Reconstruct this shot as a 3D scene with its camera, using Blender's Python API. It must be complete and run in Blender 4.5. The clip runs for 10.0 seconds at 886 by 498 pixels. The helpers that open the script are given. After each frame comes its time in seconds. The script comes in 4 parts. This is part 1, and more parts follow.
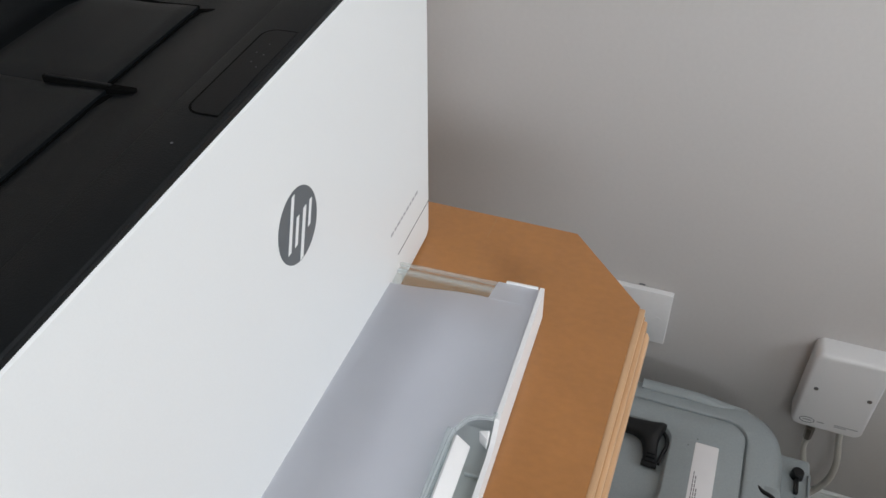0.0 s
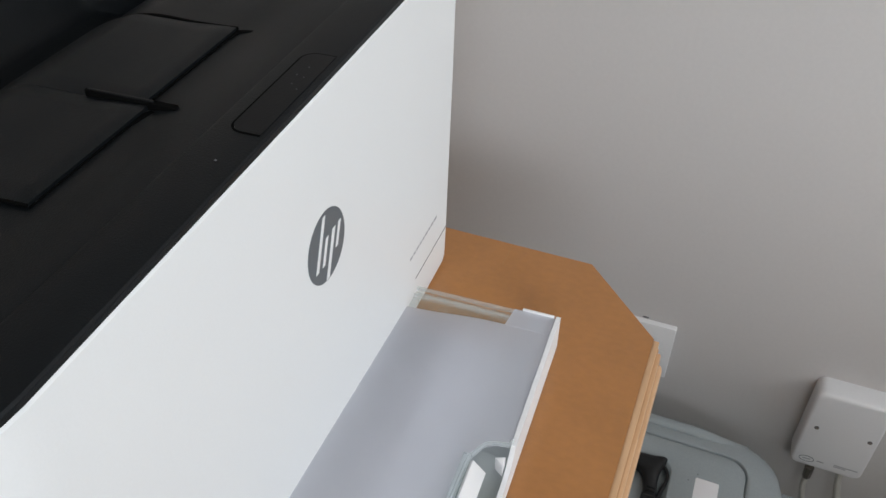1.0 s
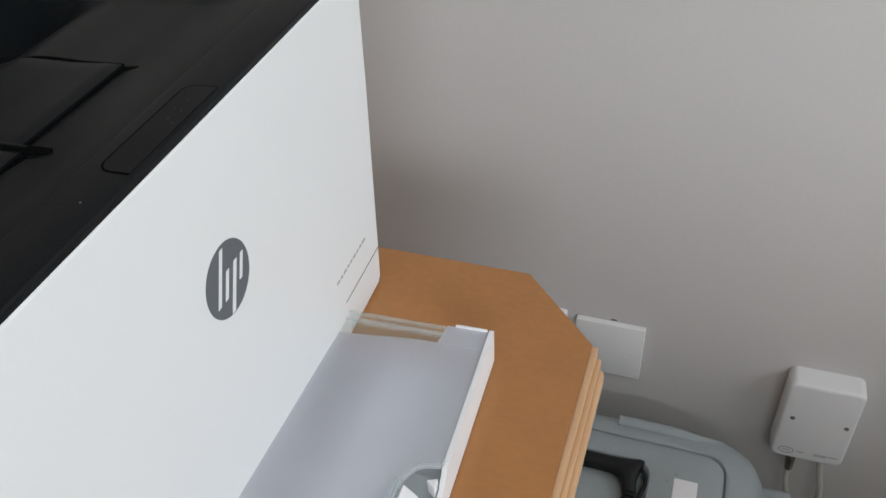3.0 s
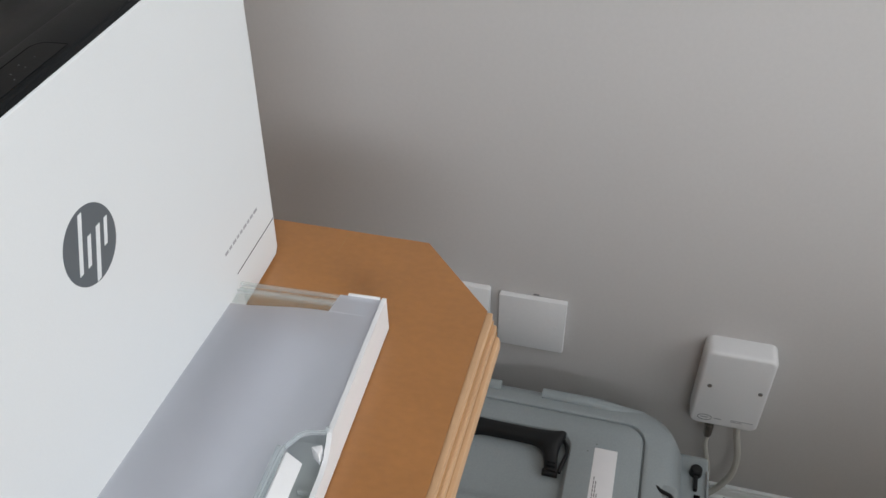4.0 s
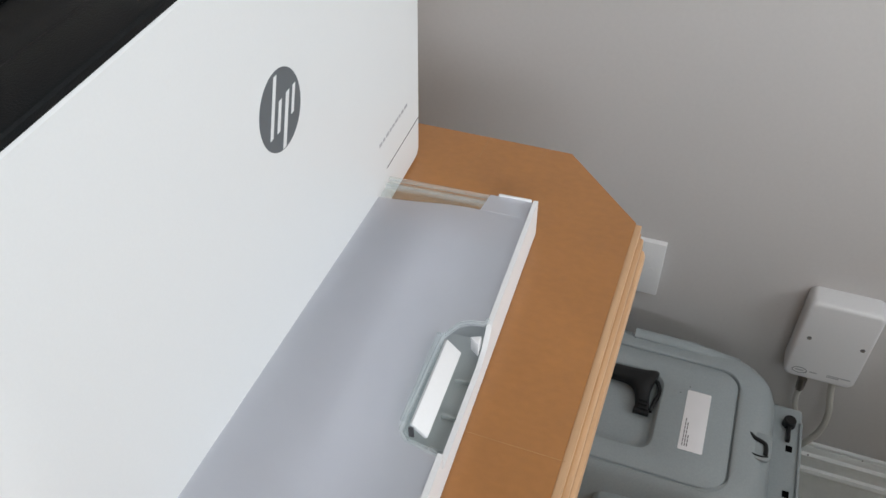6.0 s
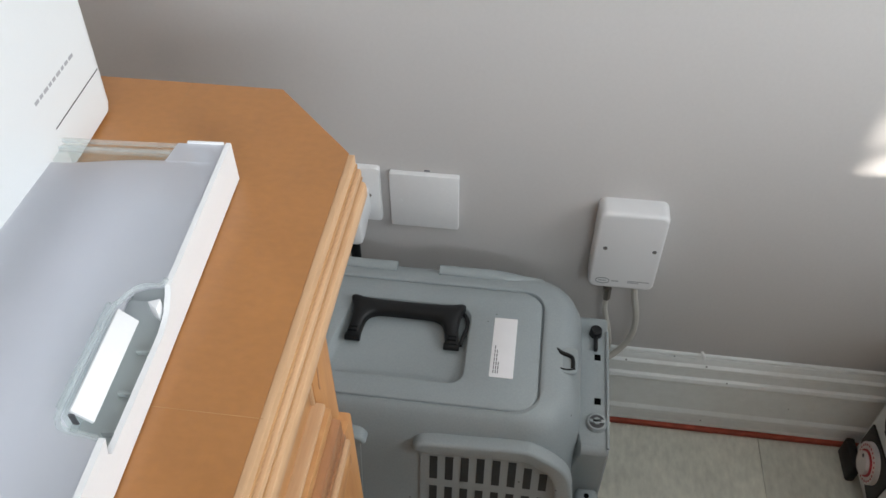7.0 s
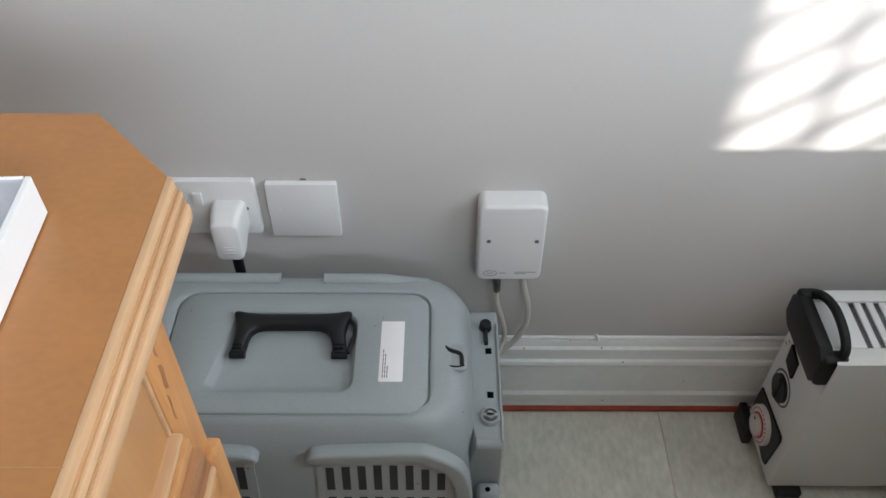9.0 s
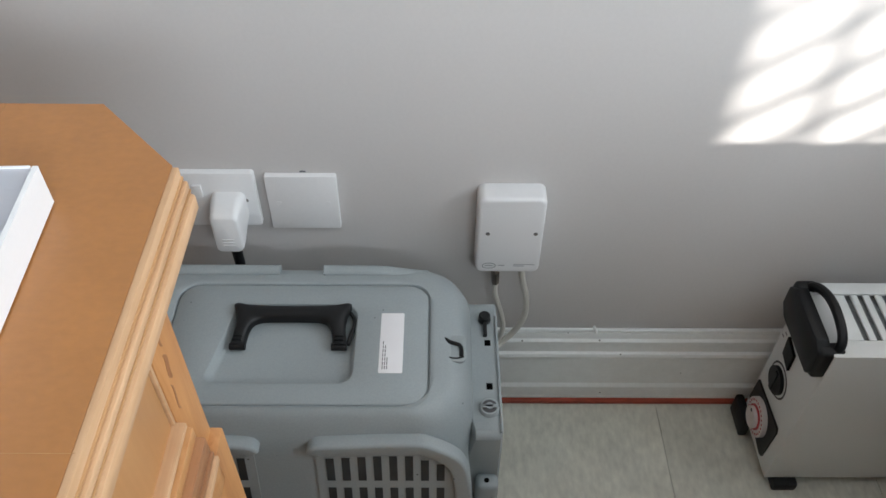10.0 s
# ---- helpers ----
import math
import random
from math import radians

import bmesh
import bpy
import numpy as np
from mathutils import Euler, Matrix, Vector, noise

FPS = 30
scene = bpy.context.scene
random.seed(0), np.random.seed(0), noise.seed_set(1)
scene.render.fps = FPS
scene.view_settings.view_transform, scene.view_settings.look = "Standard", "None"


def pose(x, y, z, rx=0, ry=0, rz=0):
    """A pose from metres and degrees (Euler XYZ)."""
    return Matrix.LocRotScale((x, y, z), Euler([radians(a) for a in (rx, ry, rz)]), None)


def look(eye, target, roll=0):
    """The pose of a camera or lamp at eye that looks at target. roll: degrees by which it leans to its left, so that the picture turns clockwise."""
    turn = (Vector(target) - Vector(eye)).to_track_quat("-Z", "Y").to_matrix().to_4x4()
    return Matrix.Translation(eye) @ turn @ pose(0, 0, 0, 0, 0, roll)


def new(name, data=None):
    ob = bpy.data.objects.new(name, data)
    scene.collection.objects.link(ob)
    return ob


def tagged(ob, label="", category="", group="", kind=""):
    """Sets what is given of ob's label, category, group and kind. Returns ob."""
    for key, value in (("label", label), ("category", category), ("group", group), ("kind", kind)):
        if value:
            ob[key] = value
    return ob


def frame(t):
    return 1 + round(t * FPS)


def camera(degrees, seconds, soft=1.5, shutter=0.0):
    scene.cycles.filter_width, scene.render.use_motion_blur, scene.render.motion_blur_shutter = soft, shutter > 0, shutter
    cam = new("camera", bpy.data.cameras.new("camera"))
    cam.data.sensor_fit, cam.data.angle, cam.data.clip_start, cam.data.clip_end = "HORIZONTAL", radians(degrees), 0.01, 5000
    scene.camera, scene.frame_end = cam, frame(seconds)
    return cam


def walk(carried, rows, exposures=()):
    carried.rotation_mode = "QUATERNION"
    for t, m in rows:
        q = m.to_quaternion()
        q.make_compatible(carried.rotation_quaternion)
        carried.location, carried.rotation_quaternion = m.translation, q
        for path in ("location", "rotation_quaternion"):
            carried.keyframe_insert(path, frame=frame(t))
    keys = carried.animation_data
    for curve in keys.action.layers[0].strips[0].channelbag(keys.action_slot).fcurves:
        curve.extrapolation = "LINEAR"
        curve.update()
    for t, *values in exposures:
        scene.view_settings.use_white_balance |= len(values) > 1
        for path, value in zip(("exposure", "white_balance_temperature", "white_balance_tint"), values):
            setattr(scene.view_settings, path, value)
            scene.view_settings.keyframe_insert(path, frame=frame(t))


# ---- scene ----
cam = camera(57.07, 10.0)
PATH = [
    (0, (0.0957, -0.7733, 1.1665), (-0.4776, 0.6237, -0.1450), -1.81),
    (0.5, (0.0900, -0.7812, 1.1671), (-0.4801, 0.6407, -0.1186), 0.53),
    (1, (0.0850, -0.7806, 1.1684), (-0.4929, 0.6589, -0.0939), 0.49),
    (1.5, (0.0847, -0.7793, 1.1658), (-0.5053, 0.6671, -0.0831), -0.18),
    (2, (0.0870, -0.7792, 1.1633), (-0.5063, 0.6512, -0.1025), -0.65),
    (2.5, (0.0870, -0.7805, 1.1673), (-0.5268, 0.6475, -0.0913), -1.00),
    (3, (0.1153, -0.7631, 1.1657), (-0.4472, 0.7072, -0.0679), -3.28),
    (3.2, (0.1316, -0.7563, 1.1620), (-0.3650, 0.7424, -0.0658), -3.07),
    (4.3, (0.1450, -0.7631, 1.1550), (-0.2844, 0.7214, -0.1147), -1.43),
    (4.5, (0.1339, -0.7696, 1.1559), (-0.3157, 0.7127, -0.1093), -1.31),
    (5, (0.0926, -0.7893, 1.1565), (-0.5240, 0.6235, -0.1178), -1.92),
    (5.2, (0.0841, -0.7950, 1.1554), (-0.5581, 0.6027, -0.1229), -1.81),
    (6.3, (0.1194, -0.7729, 1.1173), (-0.3217, 0.5942, -0.2742), -1.23),
    (6.5, (0.1369, -0.7630, 1.1086), (-0.2202, 0.6073, -0.3037), -1.34),
    (7, (0.1675, -0.7508, 1.1018), (-0.0217, 0.6346, -0.3282), -0.36),
    (7.5, (0.1807, -0.7471, 1.1014), (0.0713, 0.6368, -0.3383), 0.14),
    (8, (0.1871, -0.7454, 1.1020), (0.1049, 0.6425, -0.3358), 0.19),
    (8.5, (0.2010, -0.7393, 1.1005), (0.1567, 0.6531, -0.3345), -0.10),
    (9, (0.2123, -0.7392, 1.1019), (0.2154, 0.6544, -0.3326), 0.28),
    (9.5, (0.2104, -0.7432, 1.1045), (0.2280, 0.6492, -0.3311), 0.79),
    (10, (0.2080, -0.7426, 1.1026), (0.2217, 0.6402, -0.3423), 0.68),
]
walk(cam, [(t, look(eye, target, roll)) for t, eye, target, roll in PATH], exposures=[(0, 0.80, 6660, 12), (5.2, 0.74, 6640, 11.5), (6.5, 0.97, 6680, 11), (7.5, 1.26, 6400, 9.5), (10, 1.28, 6360, 9.5)])

# ---- world, sun, window light, added rear fill ----
world = bpy.data.worlds.new("sky")
scene.world = world
world.use_nodes = True
wn = world.node_tree.nodes
sky = wn.new("ShaderNodeTexSky")
sky.sky_type, sky.sun_disc = "NISHITA", False
sky.sun_elevation, sky.sun_rotation = radians(28), radians(129)
world.node_tree.links.new(sky.outputs["Color"], wn["Background"].inputs["Color"])
wn["Background"].inputs["Strength"].default_value = 0.12

SUN_WAY = Vector((-1.0, 0.8, -0.68)).normalized()
sun = new("sun", bpy.data.lights.new("sun", "SUN"))
sun.data.energy, sun.data.angle, sun.data.color = 5.0, radians(0.8), (1.0, 0.95, 0.88)
sun.matrix_world = look((3, -2.4, 2.5), Vector((3, -2.4, 2.5)) + SUN_WAY)


def area_lamp(name, eye, target, wide, high, power, colour):
    lamp = new(name, bpy.data.lights.new(name, "AREA"))
    lamp.data.shape, lamp.data.size, lamp.data.size_y = "RECTANGLE", wide, high
    lamp.data.energy, lamp.data.color = power, colour
    lamp.matrix_world = look(eye, target)
    return lamp


RIGHT, LEFT, NEAR, TOP = 1.90, -1.40, -2.60, 2.40
area_lamp("window_light", (RIGHT - 0.02, -0.95, 1.56), (0.0, -0.80, 1.2), 0.95, 1.0, 11.5, (0.88, 0.96, 1.0))
# added fill lamp from behind, brightens the north wall
area_lamp("fill_light_rear", (1.02, NEAR + 0.03, 1.85), (0.2, 0.0, 0.9), 1.0, 0.50, 19.5, (0.86, 0.945, 1.0))


# ---- materials ----
def mat(name, colour, rough=0.5, metal=0.0, vary=0.05, grain=60.0, stain=3.0, bump=0.05, rough_vary=0.08, spec=0.5,
        stretch=(1, 1, 1), random_piece=0.0, coat=0.0, specks=0.0):
    """A surface with variation at two scales, in metres."""
    m = bpy.data.materials.new(name)
    m.use_nodes = True
    nt = m.node_tree
    n, link = nt.nodes, nt.links.new
    bsdf = n["Principled BSDF"]
    tc = n.new("ShaderNodeTexCoord")
    mp = n.new("ShaderNodeMapping")
    mp.inputs["Scale"].default_value = stretch
    link(tc.outputs["Object"], mp.inputs["Vector"])
    fine = n.new("ShaderNodeTexNoise")
    fine.inputs["Scale"].default_value, fine.inputs["Detail"].default_value = grain, 5
    big = n.new("ShaderNodeTexNoise")
    big.inputs["Scale"].default_value, big.inputs["Detail"].default_value = stain, 4
    link(mp.outputs[0], fine.inputs["Vector"])
    link(tc.outputs["Object"], big.inputs["Vector"])
    add = n.new("ShaderNodeMath")
    add.operation = "ADD"
    link(fine.outputs["Fac"], add.inputs[0])
    link(big.outputs["Fac"], add.inputs[1])
    rng = n.new("ShaderNodeMapRange")
    rng.inputs["From Min"].default_value, rng.inputs["From Max"].default_value = 0.65, 1.35
    rng.inputs["To Min"].default_value, rng.inputs["To Max"].default_value = 1 - vary, 1 + vary
    link(add.outputs[0], rng.inputs["Value"])
    val = rng.outputs["Result"]
    if random_piece:
        info = n.new("ShaderNodeObjectInfo")
        r2 = n.new("ShaderNodeMapRange")
        r2.inputs["To Min"].default_value, r2.inputs["To Max"].default_value = 1 - random_piece, 1 + random_piece
        link(info.outputs["Random"], r2.inputs["Value"])
        mul = n.new("ShaderNodeMath")
        mul.operation = "MULTIPLY"
        link(val, mul.inputs[0])
        link(r2.outputs["Result"], mul.inputs[1])
        val = mul.outputs[0]
    vm = n.new("ShaderNodeVectorMath")
    vm.operation = "SCALE"
    vm.inputs[0].default_value = colour
    link(val, vm.inputs["Scale"])
    tone = vm.outputs["Vector"]
    if specks:
        vo = n.new("ShaderNodeTexVoronoi")
        vo.inputs["Scale"].default_value = specks
        link(tc.outputs["Object"], vo.inputs["Vector"])
        sz = n.new("ShaderNodeMapRange")
        sz.inputs["From Min"].default_value, sz.inputs["From Max"].default_value = 0.035, 0.06
        sz.inputs["To Min"].default_value, sz.inputs["To Max"].default_value = 0.85, 0.0
        link(vo.outputs["Distance"], sz.inputs["Value"])
        mx = n.new("ShaderNodeMix")
        mx.data_type = "RGBA"
        link(sz.outputs["Result"], mx.inputs["Factor"])
        link(tone, mx.inputs["A"])
        mx.inputs["B"].default_value = (0.035, 0.033, 0.03, 1)
        tone = mx.outputs["Result"]
    link(tone, bsdf.inputs["Base Color"])
    rr = n.new("ShaderNodeMapRange")
    rr.inputs["To Min"].default_value, rr.inputs["To Max"].default_value = max(0.02, rough - rough_vary), min(1, rough + rough_vary)
    link(big.outputs["Fac"], rr.inputs["Value"])
    link(rr.outputs["Result"], bsdf.inputs["Roughness"])
    bsdf.inputs["Metallic"].default_value = metal
    bsdf.inputs["Specular IOR Level"].default_value = spec
    bsdf.inputs["Coat Weight"].default_value = coat
    if bump:
        bp = n.new("ShaderNodeBump")
        bp.inputs["Strength"].default_value, bp.inputs["Distance"].default_value = bump, 0.001
        link(fine.outputs["Fac"], bp.inputs["Height"])
        link(bp.outputs["Normal"], bsdf.inputs["Normal"])
    return m


def wood(name, light, dark, along=1, scale=26.0, rough=0.38, contrast=0.5, knots=0.0, bump=0.06, mottle=9.0, speck=0.4):
    """Veneer or solid wood with grain along one axis (0 x, 1 y, 2 z)."""
    m = bpy.data.materials.new(name)
    m.use_nodes = True
    nt = m.node_tree
    n, link = nt.nodes, nt.links.new
    bsdf = n["Principled BSDF"]
    tc = n.new("ShaderNodeTexCoord")
    mp = n.new("ShaderNodeMapping")
    st = [1.0, 1.0, 1.0]
    st[along] = 0.06
    mp.inputs["Scale"].default_value = st
    link(tc.outputs["Object"], mp.inputs["Vector"])
    fine = n.new("ShaderNodeTexNoise")
    fine.inputs["Scale"].default_value, fine.inputs["Detail"].default_value, fine.inputs["Distortion"].default_value = scale * 8, 6, 0.4
    band = n.new("ShaderNodeTexNoise")
    band.inputs["Scale"].default_value, band.inputs["Detail"].default_value, band.inputs["Distortion"].default_value = scale, 4, 1.2
    blot = n.new("ShaderNodeTexNoise")
    blot.inputs["Scale"].default_value, blot.inputs["Detail"].default_value, blot.inputs["Roughness"].default_value = mottle, 8, 0.65
    link(mp.outputs[0], fine.inputs["Vector"])
    link(mp.outputs[0], band.inputs["Vector"])
    link(tc.outputs["Object"], blot.inputs["Vector"])
    a = n.new("ShaderNodeMath")
    a.operation = "MULTIPLY_ADD"
    a.inputs[1].default_value = speck
    link(fine.outputs["Fac"], a.inputs[0])
    link(band.outputs["Fac"], a.inputs[2])
    b = n.new("ShaderNodeMath")
    b.operation = "MULTIPLY_ADD"
    b.inputs[1].default_value = 0.6
    link(blot.outputs["Fac"], b.inputs[0])
    link(a.outputs[0], b.inputs[2])
    ramp = n.new("ShaderNodeValToRGB")
    spread = n.new("ShaderNodeMapRange")
    mid = 0.8 + 0.5 * speck
    spread.inputs["From Min"].default_value, spread.inputs["From Max"].default_value = mid - 0.3 * contrast, mid + 0.3 * contrast
    link(b.outputs[0], spread.inputs["Value"])
    ramp.color_ramp.elements[0].color, ramp.color_ramp.elements[1].color = (*dark, 1), (*light, 1)
    link(spread.outputs["Result"], ramp.inputs["Fac"])
    out = ramp.outputs["Color"]
    if knots:
        vo = n.new("ShaderNodeTexVoronoi")
        vo.inputs["Scale"].default_value = knots
        mk = n.new("ShaderNodeMapping")
        sk = [1.0, 1.0, 1.0]
        sk[along] = 0.45
        mk.inputs["Scale"].default_value = sk
        link(tc.outputs["Object"], mk.inputs["Vector"])
        link(mk.outputs[0], vo.inputs["Vector"])
        kr = n.new("ShaderNodeMapRange")
        kr.inputs["From Min"].default_value, kr.inputs["From Max"].default_value = 0.05, 0.3
        kr.inputs["To Min"].default_value, kr.inputs["To Max"].default_value = 0.8, 0.0
        link(vo.outputs["Distance"], kr.inputs["Value"])
        mx = n.new("ShaderNodeMix")
        mx.data_type = "RGBA"
        link(kr.outputs["Result"], mx.inputs["Factor"])
        link(out, mx.inputs["A"])
        mx.inputs["B"].default_value = (dark[0] * 0.35, dark[1] * 0.28, dark[2] * 0.25, 1)
        out = mx.outputs["Result"]
    link(out, bsdf.inputs["Base Color"])
    rr = n.new("ShaderNodeMapRange")
    rr.inputs["To Min"].default_value, rr.inputs["To Max"].default_value = rough - 0.08, rough + 0.12
    link(band.outputs["Fac"], rr.inputs["Value"])
    link(rr.outputs["Result"], bsdf.inputs["Roughness"])
    bp = n.new("ShaderNodeBump")
    bp.inputs["Strength"].default_value, bp.inputs["Distance"].default_value = bump, 0.001
    link(a.outputs[0], bp.inputs["Height"])
    link(bp.outputs["Normal"], bsdf.inputs["Normal"])
    return m


def frosted(name, tint, clear, rough=0.35, through_light=0.5):
    """Cloudy plastic: part scatters, part lets light on, part is seen through."""
    m = bpy.data.materials.new(name)
    m.use_nodes = True
    nt = m.node_tree
    n, link = nt.nodes, nt.links.new
    bsdf, outp = n["Principled BSDF"], n["Material Output"]
    bsdf.inputs["Base Color"].default_value = (*tint, 1)
    bsdf.inputs["Roughness"].default_value = rough
    tl = n.new("ShaderNodeBsdfTranslucent")
    tl.inputs["Color"].default_value = (*tint, 1)
    tp = n.new("ShaderNodeBsdfTransparent")
    tp.inputs["Color"].default_value = (0.93, 0.96, 0.96, 1)
    m1, m2 = n.new("ShaderNodeMixShader"), n.new("ShaderNodeMixShader")
    m1.inputs[0].default_value = through_light
    link(bsdf.outputs[0], m1.inputs[1])
    link(tl.outputs[0], m1.inputs[2])
    noise_t = n.new("ShaderNodeTexNoise")
    noise_t.inputs["Scale"].default_value = 18.0
    tc = n.new("ShaderNodeTexCoord")
    link(tc.outputs["Object"], noise_t.inputs["Vector"])
    rr = n.new("ShaderNodeMapRange")
    rr.inputs["To Min"].default_value, rr.inputs["To Max"].default_value = max(0, clear - 0.06), clear + 0.06
    link(noise_t.outputs["Fac"], rr.inputs["Value"])
    link(rr.outputs["Result"], m2.inputs[0])
    link(m1.outputs[0], m2.inputs[1])
    link(tp.outputs[0], m2.inputs[2])
    link(m2.outputs[0], outp.inputs["Surface"])
    return m


M_WALL = mat("wall_paint", (0.555, 0.531, 0.520), 0.72, vary=0.025, grain=220, stain=2.5, bump=0.10, spec=0.3)
M_CEIL = mat("ceiling_paint", (0.60, 0.585, 0.56), 0.8, vary=0.02, bump=0.05)
# plain grey of the added, unseen light blockers
M_BLOCK = mat("light_block_grey", (0.22, 0.22, 0.215), 0.55, vary=0.05, bump=0.03)
M_GLOSS = mat("gloss_white_paint", (0.86, 0.88, 0.88), 0.35, vary=0.05, grain=90, stain=9, bump=0.10, specks=34.0)
M_RED = mat("red_brown_edging", (0.36, 0.06, 0.03), 0.55, vary=0.25, grain=60, stain=14, bump=0.2)
M_FLOOR = mat("stone_vinyl", (0.68, 0.675, 0.60), 0.42, vary=0.18, grain=120, stain=15, bump=0.14, stretch=(1, 0.45, 1), random_piece=0.04)
M_GROUT = mat("joint", (0.26, 0.25, 0.22), 0.8)
M_TOP = mat("birch_veneer", (0.375, 0.154, 0.040), 0.36, vary=0.09, grain=260, stain=34, bump=0.07, stretch=(0.7, 1, 1), rough_vary=0.10, coat=0.30)
M_TOP.node_tree.nodes["Principled BSDF"].inputs["Coat Roughness"].default_value = 0.28
M_TOP.node_tree.nodes["Principled BSDF"].inputs["Specular IOR Level"].default_value = 0.6
M_EDGE = wood("pale_edge_moulding", (0.65, 0.41, 0.235), (0.50, 0.285, 0.145), along=1, scale=60, rough=0.45, contrast=0.8, bump=0.15)
M_EDGE_DK = wood("edge_groove", (0.52, 0.29, 0.13), (0.37, 0.19, 0.075), along=1, scale=60, rough=0.5, contrast=0.8, bump=0.2)
M_PINE = wood("knotty_pine", (0.62, 0.31, 0.12), (0.42, 0.17, 0.055), along=2, scale=36, rough=0.4, contrast=0.9, knots=9.0, bump=0.12)
M_PANEL = wood("pine_panel", (0.62, 0.33, 0.14), (0.50, 0.235, 0.085), along=2, scale=22, rough=0.36, contrast=0.9)
M_KNOT = wood("dark_knot", (0.46, 0.20, 0.075), (0.27, 0.105, 0.037), along=2, scale=90, rough=0.42, contrast=0.8, bump=0.1)
M_MOULD = wood("brown_moulding", (0.44, 0.21, 0.095), (0.29, 0.125, 0.055), along=1, scale=50, rough=0.35, contrast=0.9)
M_WHITE = mat("printer_white_plastic", (0.72, 0.73, 0.74), 0.42, vary=0.012, grain=900, stain=5, bump=0.04)
M_TRAYW = mat("tray_white_plastic", (0.76, 0.755, 0.765), 0.45, vary=0.015, grain=700, bump=0.03)
M_BLACK = mat("printer_black_plastic", (0.0045, 0.0058, 0.0070), 0.44, vary=0.10, grain=1400, stain=12, bump=0.12, spec=0.17)
M_BLACKG = mat("satin_black_plastic", (0.0045, 0.0053, 0.0062), 0.40, vary=0.10, grain=1000, bump=0.05, spec=0.13)
# near-black for grooves, slots and holes: their shade as colour
M_VOID = mat("black_gap", (0.002, 0.002, 0.002), 0.9, bump=0.0, spec=0.05)
M_LOGO = mat("logo_grey", (0.105, 0.118, 0.130), 0.45, vary=0.03, bump=0.0)
M_INK = mat("grey_ink", (0.13, 0.13, 0.14), 0.6, vary=0.1, bump=0.0)
M_FAINT = mat("faint_grey_print", (0.36, 0.36, 0.38), 0.6, vary=0.1, bump=0.0)
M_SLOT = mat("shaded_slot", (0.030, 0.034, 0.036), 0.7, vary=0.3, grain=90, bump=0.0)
M_SEAM = mat("dark_gap", (0.06, 0.06, 0.065), 0.7, bump=0.0)
M_FROST = frosted("frosted_cover", (0.76, 0.76, 0.80), 0.18, 0.34, 0.66)
M_WINDOW = frosted("clear_window", (0.80, 0.78, 0.74), 0.92, 0.15, 0.6)
M_CLEAR = frosted("clear_plastic", (0.82, 0.84, 0.84), 0.76, 0.12, 0.5)
M_TRAYIN = mat("tray_inner_grey", (0.42, 0.45, 0.44), 0.5, vary=0.03, bump=0.03)
M_GREY = mat("carrier_grey_plastic", (0.290, 0.324, 0.336), 0.50, vary=0.07, grain=500, stain=8, bump=0.12, specks=42.0)
M_HANDLE = mat("black_handle_plastic", (0.0075, 0.008, 0.009), 0.45, vary=0.15, grain=400, bump=0.1, spec=0.3)
M_STICK = mat("white_sticker", (0.80, 0.79, 0.81), 0.55, vary=0.02, bump=0.02)
M_PLATE = mat("socket_white", (0.76, 0.755, 0.76), 0.30, vary=0.02, grain=200, stain=12, bump=0.01)
M_BOX = mat("junction_box_white", (0.72, 0.715, 0.725), 0.38, vary=0.02, grain=400, bump=0.02)
M_BRASS = mat("dark_metal", (0.22, 0.20, 0.18), 0.35, 0.9, vary=0.2, bump=0.05)
M_CABLE = mat("beige_cable", (0.50, 0.48, 0.44), 0.5, vary=0.06, bump=0.02)
M_CABLEB = mat("black_cable", (0.02, 0.02, 0.02), 0.5, vary=0.1, bump=0.02)
M_HEAT = mat("heater_white_enamel", (0.68, 0.70, 0.70), 0.33, vary=0.02, grain=300, stain=6, bump=0.03)
M_HEATIN = mat("heater_inner", (0.27, 0.29, 0.29), 0.6, vary=0.3, grain=120, bump=0.2)
M_DIAL = mat("dial_white", (0.66, 0.62, 0.61), 0.45, vary=0.03, bump=0.0)
M_DIALR = mat("dial_red", (0.42, 0.04, 0.05), 0.45, vary=0.05, bump=0.0)
M_BLIND = mat("blind_slat", (0.75, 0.73, 0.68), 0.5, vary=0.03, bump=0.02)

# ---- building helpers ----
ROOT = {}


def thing(name, m, label, category, group="", kind="", worldwise=True):
    """An Empty at the thing's base. worldwise: its parts are given in the room's own metres."""
    ob = new(name)
    ob.empty_display_size = 0.05
    ob.matrix_world = m
    ROOT[ob] = m.inverted() if worldwise else Matrix.Identity(4)
    return tagged(ob, label, category, group, kind)


def finish(bm, name, material, angle=35, smooth=True):
    bmesh.ops.recalc_face_normals(bm, faces=bm.faces[:])
    me = bpy.data.meshes.new(name)
    bm.to_mesh(me)
    bm.free()
    me.materials.append(material)
    if smooth:
        me.shade_smooth()
        me.set_sharp_from_angle(angle=radians(angle))
    return me


def part(name, bm, material, parent, label="", angle=35):
    bm.transform(ROOT[parent])
    ob = new(name, finish(bm, name, material, angle))
    ob.parent = parent
    ROOT[ob] = ROOT[parent]
    if label:
        ob["label"] = label
    return ob


def solid(name, bm, material, label="", category="", group="", kind="", angle=35):
    ob = new(name, finish(bm, name, material, angle))
    ROOT[ob] = Matrix.Identity(4)
    return tagged(ob, label, category, group, kind)


